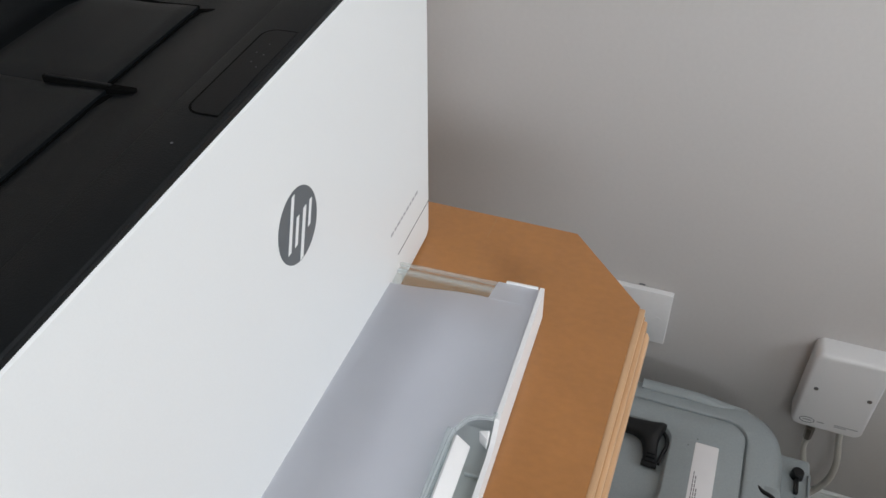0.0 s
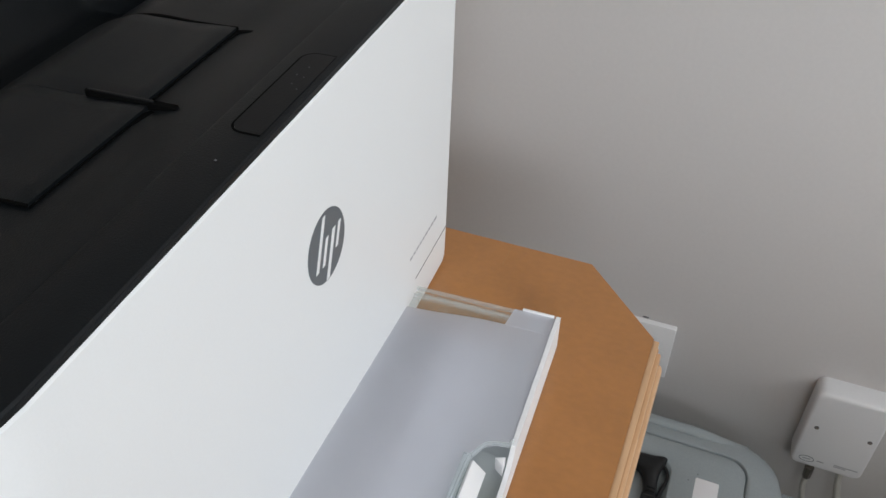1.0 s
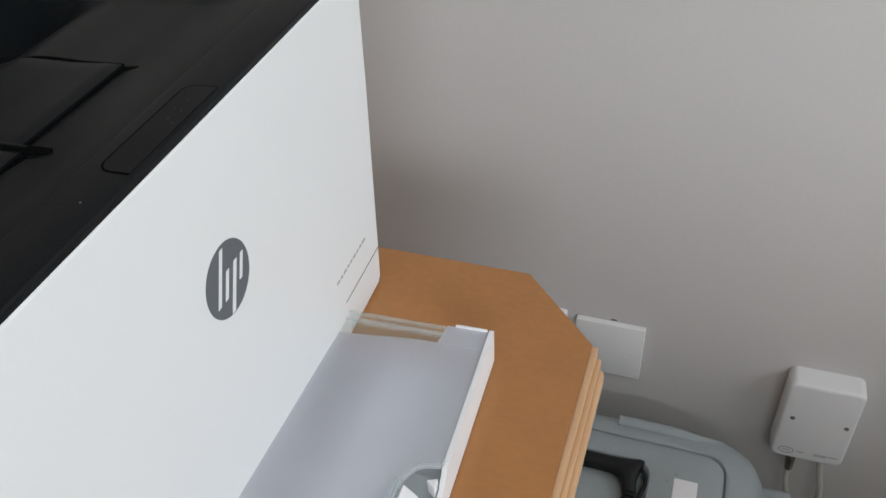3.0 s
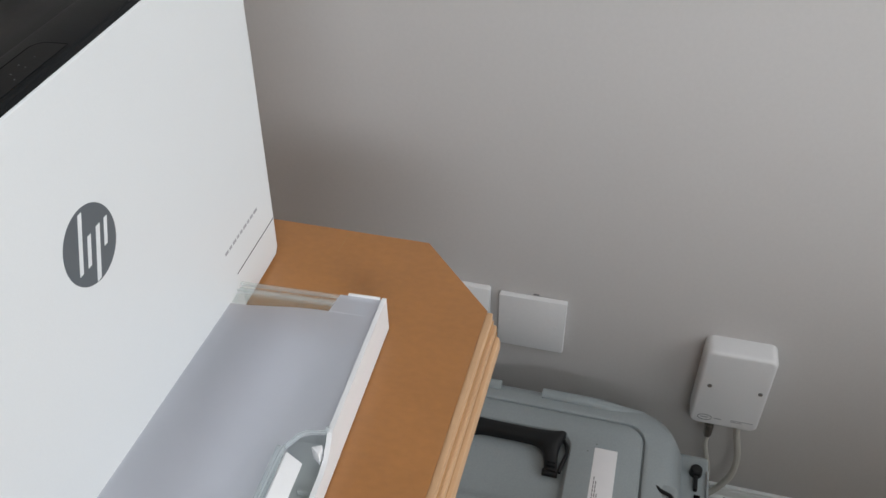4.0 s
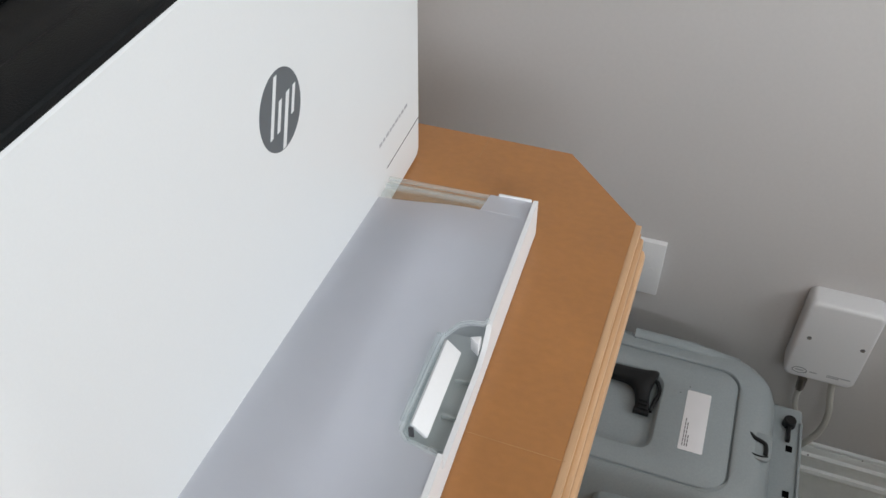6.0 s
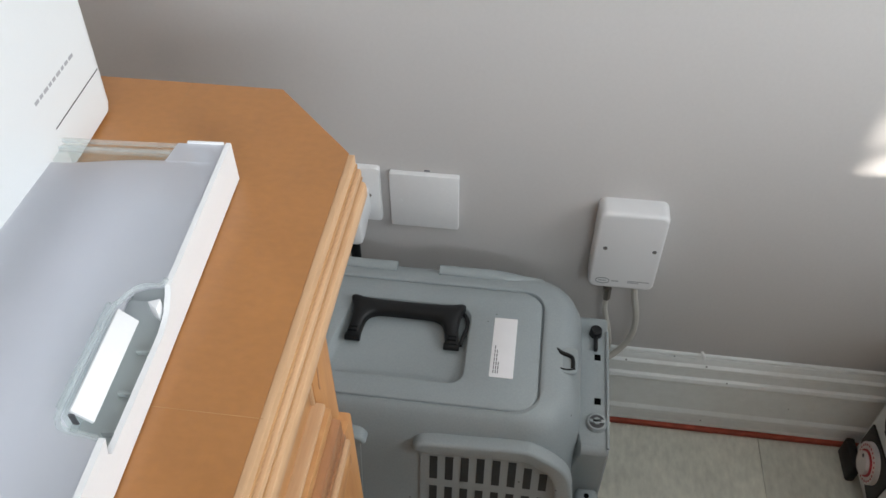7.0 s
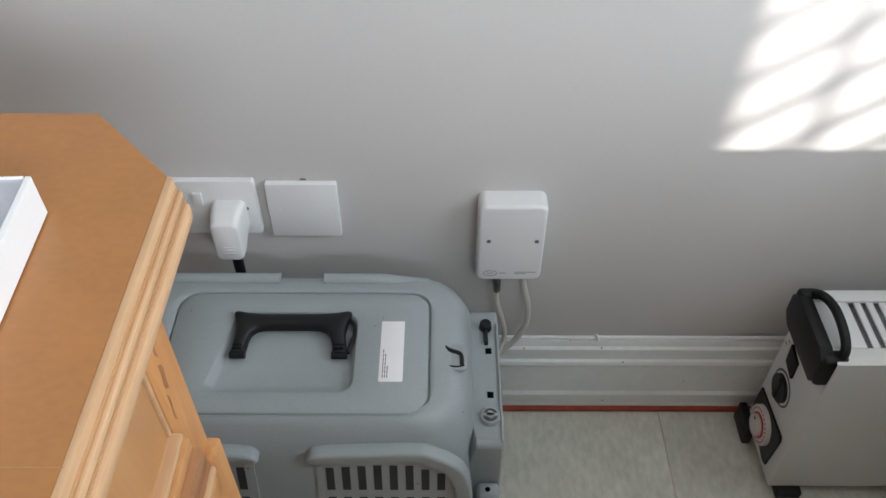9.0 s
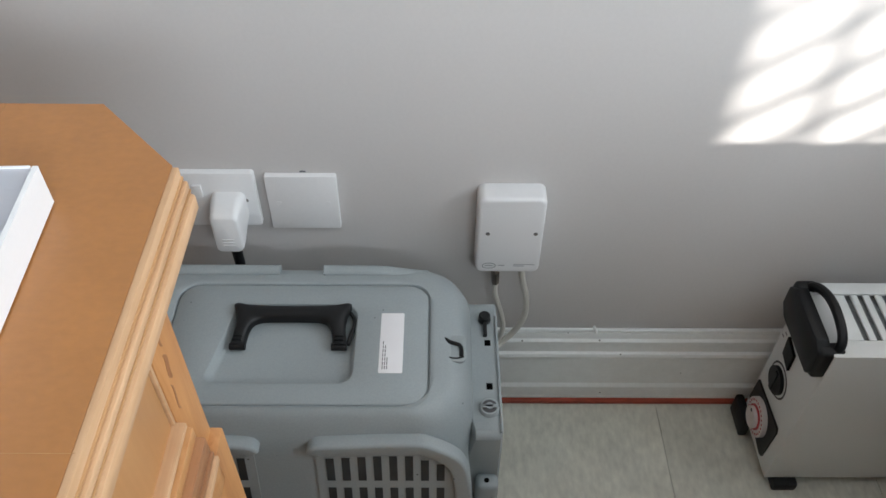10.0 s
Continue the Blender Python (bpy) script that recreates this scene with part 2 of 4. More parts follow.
def box(x0, x1, y0, y1, z0, z1, bev=0.0, seg=2, bm=None):
    made = bmesh.new()
    bmesh.ops.create_cube(made, size=1.0)
    bmesh.ops.scale(made, vec=(abs(x1 - x0), abs(y1 - y0), abs(z1 - z0)), verts=made.verts[:])
    bmesh.ops.translate(made, vec=((x0 + x1) / 2, (y0 + y1) / 2, (z0 + z1) / 2), verts=made.verts[:])
    if bev:
        bmesh.ops.bevel(made, geom=made.edges[:], offset=bev, segments=seg, profile=0.5, affect="EDGES")
    return join(bm, made)


def join(bm, made):
    if bm is None:
        return made
    me = bpy.data.meshes.new("t")
    made.to_mesh(me)
    made.free()
    bm.from_mesh(me)
    bpy.data.meshes.remove(me)
    return bm


def loft(rings, cap0=True, cap1=True, closed=True, bm=None):
    made = bmesh.new()
    vs = [[made.verts.new(p) for p in r] for r in rings]
    k = len(rings[0])
    for a, b in zip(vs, vs[1:]):
        for i in range(k if closed else k - 1):
            made.faces.new((a[i], a[(i + 1) % k], b[(i + 1) % k], b[i]))
    if cap0:
        made.faces.new(vs[0])
    if cap1:
        made.faces.new(vs[-1])
    return join(bm, made)


def round_rect(cx, cy, hx, hy, r, n=8):
    """Outline points (2D) of a rounded rectangle; 4 * (n + 1) points."""
    r = min(r, hx * 0.999, hy * 0.999)
    pts = []
    for q, (sx, sy) in enumerate(((1, 1), (-1, 1), (-1, -1), (1, -1))):
        for i in range(n + 1):
            a = math.pi / 2 * (q + i / n)
            pts.append((cx + sx * (hx - r) + r * math.cos(a), cy + sy * (hy - r) + r * math.sin(a)))
    return pts


def slab(cx, cy, hx, hy, r, z0, z1, bev=0.001, n=8, bm=None):
    """A flat rounded plate with softened rims, lying in the xy plane."""
    rings = []
    for z, inset in ((z0, bev), (z0 + bev, 0), (z1 - bev, 0), (z1 - bev * 0.3, bev * 0.3), (z1, bev)):
        rings.append([(x, y, z) for x, y in round_rect(cx, cy, hx - inset, hy - inset, r - inset, n)])
    return loft(rings, bm=bm)


def wall_slab(cx, cz, hx, hz, r, y_back, y_front, bev=0.001, n=8, bm=None):
    """The same, upright on a wall that faces -y."""
    made = slab(cx, cz, hx, hz, r, 0, abs(y_front - y_back), bev, n)
    for v in made.verts:
        x, z, d = v.co
        v.co = (x, y_back - d, z)
    return join(bm, made)


def disc_along(p0, p1, r0, r1=None, n=28, bev=0.0, bm=None):
    """A turned solid from p0 to p1."""
    p0, p1 = Vector(p0), Vector(p1)
    r1 = r0 if r1 is None else r1
    way = (p1 - p0).normalized()
    u = way.orthogonal().normalized()
    v = way.cross(u)
    long = (p1 - p0).length
    steps = [(0, max(r0 - bev, 1e-5)), (bev, r0), (long - bev, r1), (long, max(r1 - bev, 1e-5))] if bev else [(0, r0), (long, r1)]
    rings = [[p0 + way * d + (u * math.cos(2 * math.pi * i / n) + v * math.sin(2 * math.pi * i / n)) * r for i in range(n)] for d, r in steps]
    return loft(rings, bm=bm)


def smooth_line(pts, k=8):
    """A Catmull-Rom line through points."""
    p = [Vector(q) for q in pts]
    p = [p[0] * 2 - p[1]] + p + [p[-1] * 2 - p[-2]]
    out = []
    for a, b, c, d in zip(p, p[1:], p[2:], p[3:]):
        for i in range(k):
            t = i / k
            out.append(0.5 * ((2 * b) + (c - a) * t + (2 * a - 5 * b + 4 * c - d) * t * t + (3 * b - a - 3 * c + d) * t ** 3))
    return out + [p[-2]]


def tube(pts, r, n=10, k=8, bm=None, flat=1.0):
    line = smooth_line(pts, k)
    rings, u = [], None
    for i, p in enumerate(line):
        way = (line[min(i + 1, len(line) - 1)] - line[max(i - 1, 0)]).normalized()
        u = way.orthogonal().normalized() if u is None else (u - way * u.dot(way)).normalized()
        v = way.cross(u)
        rings.append([p + u * math.cos(2 * math.pi * j / n) * r + v * math.sin(2 * math.pi * j / n) * r * flat for j in range(n)])
    return loft(rings, bm=bm)


def prism(pts, axis, lo, hi, bev=0.0, bm=None):
    """An outline extruded along an axis (0 x, 1 y, 2 z); the points give the other two coordinates in order."""
    def at(p, v):
        q = list(p)
        q.insert(axis, v)
        return q
    made = loft([[at(p, lo) for p in pts], [at(p, hi) for p in pts]])
    if bev:
        bmesh.ops.bevel(made, geom=made.edges[:], offset=bev, segments=2, profile=0.5, affect="EDGES")
    return join(bm, made)


def step(a, b, v):
    if a > b:
        return 1.0 - step(b, a, v)
    t = max(0.0, min(1.0, (v - a) / (b - a)))
    return t * t * (3 - 2 * t)


# ---- the room ----
W = 0.12
solid("wall_north", box(LEFT - W, RIGHT + W, 0, W, 0, TOP), M_WALL, "greige matt painted plaster wall", "wall", kind="structure")
solid("wall_west", box(LEFT - W, LEFT, NEAR, 0, 0, TOP), M_WALL, "greige matt painted plaster wall", "wall", kind="structure")


def wall_with_opening(name, along, at0, at1, lo, hi, o0, o1, z0, z1):
    bm = None
    for a, b, c, d in ((lo, o0, 0, TOP), (o1, hi, 0, TOP), (o0, o1, 0, z0), (o0, o1, z1, TOP)):
        bm = box(a, b, at0, at1, c, d, bm=bm) if along == 0 else box(at0, at1, a, b, c, d, bm=bm)
    return solid(name, bm, M_WALL, "greige matt painted plaster wall with an opening", "wall", kind="structure")


wall_with_opening("wall_east", 1, RIGHT, RIGHT + W, NEAR, 0, -1.70, -0.25, 1.0, 2.1)
# south opening is made up, to go with the added rear fill
wall_with_opening("wall_south", 0, NEAR - W, NEAR, LEFT - W, RIGHT + W, 0.47, 1.57, 1.10, 2.12)
solid("ceiling", box(LEFT - W, RIGHT + W, NEAR - W, W, TOP, TOP + 0.1), M_CEIL, "plain off-white ceiling", "ceiling", kind="structure")
# unseen panels added to shade the low wall and floor and cut the sun
solid("light_block", box(0.82, RIGHT, -0.355, -0.315, 0, 0.777, 0.002), M_BLOCK, "unseen grey panel added to block light", "wall", kind="structure")
solid("light_block_return", box(0.82, 0.86, -1.40, -0.356, 0, 0.777, 0.002), M_BLOCK, "unseen grey panel added to block light", "wall", kind="structure")

# unseen panel added to keep the rear fill off the low wall
solid("light_block_rear", box(0.10, RIGHT, -1.45, -1.41, 0, 1.22, 0.003), M_BLOCK, "unseen grey panel added to block light", "wall", kind="structure")

# skirting: one moulded length along the wall
SKIRT = [(0.0, 0.0), (-0.020, 0.0), (-0.0205, 0.012), (-0.019, 0.015), (-0.019, 0.031), (-0.0206, 0.034), (-0.0206, 0.040), (-0.0165, 0.046),
         (-0.0160, 0.109), (-0.0175, 0.112), (-0.0180, 0.117), (-0.0160, 0.122), (-0.0122, 0.124), (-0.0122, 0.142), (-0.0140, 0.145),
         (-0.0140, 0.150), (-0.0105, 0.154), (-0.0105, 0.159), (-0.0085, 0.165), (-0.004, 0.167), (0.0, 0.167)]
solid("baseboard", prism([(d, z * 0.965) for d, z in SKIRT], 0, LEFT, RIGHT), M_GLOSS, "white gloss painted moulded skirting board, slightly scuffed", "baseboard",
      kind="structure", angle=25)
solid("trim", box(LEFT, RIGHT, -0.027, -0.0185, 0.0005, 0.0085, 0.002), M_RED, "red-brown edging strip along the foot of the skirting", "trim",
      kind="structure")

# window blind in the east opening
blind = thing("window_blind", pose(RIGHT + 0.03, -0.85, 1.0), "cream slatted window blind with vertical tapes", "blind")
for i in range(17):
    z = 1.480 - 7 * 0.065 + i * 0.065
    bm = box(-0.002, 0.002, -1.112, -0.26, -0.0082, 0.0082, 0.001)
    bmesh.ops.rotate(bm, cent=(0, 0, 0), matrix=Matrix.Rotation(radians(8), 3, "Y"), verts=bm.verts[:])
    bmesh.ops.translate(bm, vec=(RIGHT + 0.03, 0, z), verts=bm.verts[:])
    part("slat", bm, M_BLIND, blind)
for i in range(10):
    y = -1.046 + i * 0.0845
    part("tape", box(RIGHT + 0.041, RIGHT + 0.043, y - 0.008, y + 0.008, 1.0, 2.1), M_BLIND, blind)
# unseen panel added to cut the left edge of the sun patch
part("side_panel", box(RIGHT + 0.025, RIGHT + 0.035, -1.70, -1.113, 1.0, 2.1, 0.002), M_BLIND, blind, "cream panel added to stop the sun beside the slats")

# ---- desk: a cabinet with a moulded plywood top ----
DZ, DX = 0.8348, 0.0768
FRONT, BACK, CHX, CHY = -1.25, -0.378, 0.0255, -0.4295
cab = thing("cabinet", pose(-0.35, -0.75, 0), "orange-brown pine cabinet with a chamfered veneered top and moulded panel side", "cabinet")
outline = [(-0.85, FRONT), (DX, FRONT), (DX, CHY), (CHX, BACK), (-0.85, BACK)]
part("top", prism([(x - (0.0021 if x == DX else 0), y) for x, y in outline], 2, DZ - 0.019, DZ, 0.0), M_TOP, cab, "varnished orange-brown birch veneer top with a faint scratch")


def lipping(off0, off1, z0, z1, bev, material, label=""):
    """A strip that follows the right-hand edge of the top."""
    bm = box(DX + off0, DX + off1, FRONT, CHY + off0 * 0.4, z0, z1, bev)
    part("edge_moulding", bm, material, cab, label)


lipping(-0.0021, 0.0012, DZ - 0.0185, DZ - 0.0001, 0.0003, M_EDGE, "pale raw timber edge moulding")
lipping(0.0000, 0.0018, DZ - 0.0092, DZ - 0.0066, 0.0004, M_EDGE_DK, "brown groove of the edge moulding")
lipping(0.0000, 0.0038, DZ - 0.0150, DZ - 0.0094, 0.0012, M_EDGE)
lipping(0.0000, 0.0040, DZ - 0.0168, DZ - 0.0151, 0.0004, M_EDGE_DK)
lipping(0.0000, 0.0064, DZ - 0.0285, DZ - 0.0169, 0.0030, M_EDGE)
part("scratch", box(0.030, 0.076, -0.59072, -0.59048, DZ, DZ + 0.0001), M_EDGE_DK, cab, "pale scratch")
part("veneer_joint", box(-0.0273, -0.0269, -0.400, -0.379, DZ, DZ + 0.00015), M_EDGE_DK, cab)

# carcass below the top
SX = 0.0475
part("body", box(-0.82, SX - 0.010, FRONT + 0.03, -0.440, 0.06, DZ - 0.0195, 0.002), M_PANEL, cab, "smooth pine carcass")
part("stile", box(SX - 0.0095, SX, -0.471, -0.434, 0.06, DZ - 0.020, 0.0015), M_PINE, cab, "knotty pine corner stile with dark streaks")
part("bead", box(SX - 0.0098, SX - 0.0005, -0.4748, -0.4715, 0.66, DZ - 0.020, 0.001), M_EDGE, cab, "pale bevelled bead")
part("side_panel", box(SX - 0.0098, SX - 0.0025, FRONT + 0.04, -0.475, 0.66, DZ - 0.020, 0.001), M_PANEL, cab)
for x1, z0, z1, material in ((0.0535, 0.659, 0.664, M_EDGE), (0.0565, 0.647, 0.6588, M_PANEL), (0.0620, 0.630, 0.6468, M_MOULD),
                             (0.0635, 0.624, 0.6298, M_MOULD), (0.0660, 0.618, 0.6238, M_EDGE), (0.0650, 0.594, 0.6178, M_PINE)):
    part("rail_moulding", box(SX - 0.0098, x1, FRONT + 0.04, -0.4715, z0, z1, 0.0015), material, cab)
part("lower_side", box(SX - 0.0098, SX + 0.008, FRONT + 0.03, -0.432, 0.06, 0.5938, 0.002), M_PINE, cab, "pine lower side")
part("plinth", box(-0.80, SX - 0.02, FRONT + 0.05, -0.46, 0, 0.0598, 0.002), M_PINE, cab)

# dark streaked knots in the corner stile
for ky, kz, kh, kw in ((-0.4570, 0.702, 0.012, 0.0026), (-0.4548, 0.728, 0.010, 0.0014), (-0.4612, 0.676, 0.014, 0.0011)):
    pts = [(ky + kw * math.cos(a) + 0.0010 * math.sin(3 * a), kz + kh * math.sin(a)) for a in [2 * math.pi * i / 20 for i in range(20)]]
    part("knot", loft([[(SX - 0.0005, y, z) for y, z in pts], [(SX + 0.0002, y, z) for y, z in pts]]), M_KNOT, cab, "dark brown knot")

# ---- printer ----
PW, PD, PH = 0.340, 0.268, 0.195
printer = thing("printer", pose(-0.0622, -0.4041, DZ, 0, 0, 2.75), "white laser printer with black top and pulled-out paper tray",
                "printer", worldwise=False)


def corner_rect(x0, x1, y0, y1, radii, n=10):
    """A rounded rectangle with its own radius at each corner: (x1, y1), (x0, y1), (x0, y0), (x1, y0)."""
    pts = []
    for q, (cx, cy, sx, sy) in enumerate(((x1, y1, -1, -1), (x0, y1, 1, -1), (x0, y0, 1, 1), (x1, y0, -1, 1))):
        r = radii[q]
        for i in range(n + 1):
            a = math.pi / 2 * (q + i / n)
            pts.append((cx + sx * r + r * math.cos(a), cy + sy * r + r * math.sin(a)))
    return pts


def plan_ring(z, inset, far=0.0, r=0.010, near=0.040):
    pts = corner_rect(-PD + inset, -inset, -PW + inset, far - inset, (r, r, near, near))
    return [(x, y, z) for x, y in pts]


rings = [plan_ring(0.0012, 0.0020, 0.0), plan_ring(0.0024, 0.0008, 0.0), plan_ring(0.006, 0.0002, 0.0005), plan_ring(0.0270, 0.0, 0.002),
         plan_ring(0.05, 0.0, 0.004), plan_ring(0.13, 0.0, 0.0105, 0.009),
         plan_ring(0.184, 0.0, 0.0145, 0.009), plan_ring(0.1900, 0.0, 0.0148, 0.009), plan_ring(0.1910, 0.001, 0.0148, 0.009)]
part("housing", loft(rings, cap1=False), M_WHITE, printer, "smooth white front and side housing")
part("seam", box(-0.004, 0.0001, -0.0585, -0.0065, 0.0274, 0.0281), M_SEAM, printer, "fine dark housing seam")
for sx in (-0.17, -0.03):
    for sy in (-PW + 0.04, -0.04):
        part("foot", disc_along((sx, sy, 0), (sx, sy, 0.006), 0.010), M_HANDLE, printer)

# black top: flat rim, then a scooped output area


def top_ring(z, inset, far, r):
    return [(x, y, z) for x, y in corner_rect(-PD + inset, -inset, -PW + inset, far - inset, (r, r, max(0.040 - inset, 0.019), max(0.040 - inset, 0.019)))]


rings = [top_ring(0.1912, 0.0004, 0.0148, 0.009), top_ring(0.1938, 0.0000, 0.0148, 0.009), top_ring(0.1946, 0.0006, 0.0148, 0.009), top_ring(PH, 0.0020, 0.0148, 0.009),
         top_ring(PH, 0.0195, 0.0, 0.013), top_ring(PH - 0.0004, 0.0210, 0.0, 0.013)]
part("top_rim", loft(rings, cap0=False, cap1=False), M_BLACK, printer, "matt black rounded top rim")


def scoop_depth(d, y):
    """Depth below the rim at distance d in from the front rim."""
    h = 0.0055 * step(0.0, 0.036, d) + 0.0010 * step(0.036, 0.06, d) + 0.034 * step(0.080, 0.155, d)
    edge = min(y + PW - 0.021, -0.021 - y)
    return h * step(0.0, 0.028, edge) - 0.075 * step(0.165, 0.225, d)


made = bmesh.new()
nx, ny = 60, 80
grid = []
for i in range(nx + 1):
    row = []
    for j in range(ny + 1):
        x = -0.0208 - (PD - 0.0416) * i / nx
        y = -0.0208 - (PW - 0.0416) * j / ny
        row.append(made.verts.new((x, y, PH - 0.0004 - scoop_depth(-x - 0.021, y))))
    grid.append(row)
grid.append([made.verts.new((v.co.x - 0.012, v.co.y, PH - 0.001)) for v in grid[-1]])
nx += 1
for i in range(nx):
    for j in range(ny):
        made.faces.new((grid[i][j], grid[i + 1][j], grid[i + 1][j + 1], grid[i][j + 1]))
part("output_scoop", made, M_BLACK, printer, "matt black scooped paper output")


def paper_rest(y0, y1, x0, far, curl):
    """A raised plate in the scoop with a dark step in front of it."""
    made = bmesh.new()
    ni, nj = 26, 14
    rows = []
    for i in range(ni + 1):
        row = []
        for j in range(nj + 1):
            x = x0 - far * i / ni
            ya = y0 - curl * step(0.55, 1.0, i / ni)
            y = ya + (y1 - ya) * j / nj
            z = PH - scoop_depth(-x - 0.021, y) + 0.0022 - 0.0026 * step(0.75, 1.0, i / ni)
            if j in (0, nj) or i == 0:
                z -= 0.0010
            row.append(made.verts.new((x, y, z)))
        rows.append(row)
    for i in range(ni):
        for j in range(nj):
            made.faces.new((rows[i][j], rows[i + 1][j], rows[i + 1][j + 1], rows[i][j + 1]))
    low = [[made.verts.new((v.co.x, v.co.y, v.co.z - 0.004)) for v in line] for line in
           (rows[0], [r[0] for r in rows], [r[-1] for r in rows])]
    for line, under in zip((rows[0], [r[0] for r in rows], [r[-1] for r in rows]), low):
        for a, b, c, d in zip(line, line[1:], under[1:], under):
            made.faces.new((a, b, c, d))
    part("paper_rest", made, M_BLACK, printer, "raised matt black paper rest")


paper_rest(-0.111, -0.1764, -0.0562, 0.085, 0.012)
paper_rest(-0.1766, -0.2375, -0.0535, 0.085, 0.0)
# deep shade before each rest, put in as a black strip
for y0, y1, x in ((-0.111, -0.1725, -0.0561), (-0.1805, -0.2375, -0.0534)):
    z = PH - scoop_depth(0.039, -0.18)
    tip = 0.0120 if y0 > -0.15 else 0.0035
    shade_outline = [(x, y1), (x + 0.0006, y1 - 0.0005), (x + 0.0009, y0 - 0.008), (x + 0.0022, y0 - 0.002), (x + tip, y0 + 0.0024), (x + tip - 0.002, y0 + 0.0026), (x, y0)]
    part("step_shade", prism(shade_outline, 2, z - 0.004, z + 0.0003), M_VOID, printer)
edge_line = [(-0.0560, -0.1108), (-0.075, -0.1100), (-0.098, -0.1092), (-0.112, -0.1130), (-0.124, -0.1200), (-0.134, -0.130)]
part("rest_seam", tube([(x, y, PH - scoop_depth(-x - 0.021, y) + 0.0008) for x, y in edge_line], 0.0007, 6, 5), M_VOID, printer)
edge_line = [(-0.0535, -0.2380), (-0.085, -0.2385), (-0.120, -0.2400)]
part("rest_seam", tube([(x, y, PH - scoop_depth(-x - 0.021, y) + 0.0008) for x, y in edge_line], 0.0006, 6, 5), M_VOID, printer)
zt = PH - scoop_depth(0.04, -0.18)
bm = slab(-0.0610, -0.1758, 0.0195, 0.0013, 0.0012, zt - 0.002, zt + 0.0027, 0.0003)
slot = part("paper_stop", bm, M_VOID, printer, "folded black paper stop")
part("grip", slab(-0.0655, -0.1757, 0.0140, 0.0007, 0.0006, zt + 0.0025, zt + 0.0030, 0.0002), M_BLACKG, slot)

# control strip with an outline groove, tiny marks
panel_o = round_rect(-0.0015, -0.158, 0.0138, 0.0297, 0.006, 6)
panel_i = round_rect(-0.0015, -0.158, 0.0129, 0.0288, 0.0052, 6)
clipx = lambda pts, z: [(min(x, -0.0022), y, z) for x, y in pts]
made = loft([clipx(panel_o, PH + 0.0001), clipx(panel_i, PH + 0.0001)], cap0=False, cap1=False)
part("panel_groove", made, M_VOID, printer)
made = loft([clipx(panel_i, PH - 0.0005), clipx(panel_i, PH + 0.0003)], cap0=False)
control = part("control_panel", made, M_BLACKG, printer, "glossy black control strip")
for i, (x, y) in enumerate(((-0.0080, -0.140), (-0.0098, -0.1465), (-0.0065, -0.1475), (-0.0085, -0.153), (-0.005, -0.156))):
    part("indicator", disc_along((x, y, PH + 0.0003), (x, y, PH + 0.0005), 0.00030, n=8), M_SEAM, control)
part("status_light", disc_along((-0.0086, -0.2040, PH), (-0.0086, -0.2040, PH + 0.0002), 0.0004, n=8), M_INK, printer)


# round mark on the front, drawn as plain shapes
def on_front(pts, d0, d1):
    return loft([[(d0, y, z) for y, z in pts], [(d1, y, z) for y, z in pts]])


LY, LZ, LR = -0.1555, 0.1253, 0.0166
circle = [(LY + LR * math.cos(2 * math.pi * i / 48), LZ + LR * math.sin(2 * math.pi * i / 48)) for i in range(48)]
mark = part("round_mark", on_front(circle, -0.0005, 0.0002), M_LOGO, printer, "round grey maker's mark with white slanted strokes")


def stroke(y, z0, z1, w):
    lean = 0.45
    p = [(y - w / 2 + lean * z0, LZ + z0), (y + w / 2 + lean * z0, LZ + z0), (y + w / 2 + lean * z1, LZ + z1), (y - w / 2 + lean * z1, LZ + z1)]
    part("stroke", on_front([(LY + a, b) for a, b in p], 0.0002, 0.0004), M_WHITE, mark)


stroke(-0.0070, -0.0071, 0.0150, 0.0023)
stroke(-0.0012, -0.0073, 0.0042, 0.0022)
stroke(0.0050, -0.0158, 0.0046, 0.0026)
stroke(0.0105, -0.0058, 0.0046, 0.0021)
# model lettering as bars, and the seam above the tray
y = -0.0235
for w in (0.0045, 0.0035, 0.0026, 0.0040, 0.0030, 0.0026, 0.0042, 0.0030, 0.0038):
    part("lettering_bar", box(-0.0003, 0.00012, y - w, y, 0.0462, 0.0480), M_FAINT, printer, "grey printed lettering bar")
    y -= w + 0.0014

# paper tray
tray = part("paper_tray", box(0.001, 0.088, -0.290, -0.0750, 0.0015, 0.0040, 0.0005), M_TRAYIN, printer, "pulled-out pale grey paper tray")
tray.scale, tray.location = (0.95, 1.0, 1.0), (0.0, -0.0012, 0.0)
TE = 0.0890
wall_pts = [(-0.0560, 0.0010), (-0.2950, 0.0010), (-0.2950, 0.0234), (-0.2180, 0.0234), (-0.2205, 0.0172), (-0.2190, 0.0150), (-0.2150, 0.0146),
            (-0.1640, 0.0130), (-0.1560, 0.0150), (-0.1500, 0.0200), (-0.1475, 0.0234), (-0.0560, 0.0234)]
made = loft([[(TE - 0.0026, y, z) for y, z in wall_pts], [(TE, y, z) for y, z in wall_pts]])
# added dark plate gives the cover its shade towards the printer
part("cover_shade_plate", box(0.0012, 0.0300, -0.285, -0.0760, 0.0041, 0.0058, 0.0004), M_SEAM, tray, "dark plate added to shade the cover near the printer")
part("lift_plate", box(0.0304, 0.0640, -0.280, -0.0860, 0.0041, 0.0075, 0.0010), M_TRAYW, tray, "white paper lift plate")
part("front_wall", made, M_TRAYW, tray, "white plastic tray front with a finger dip")
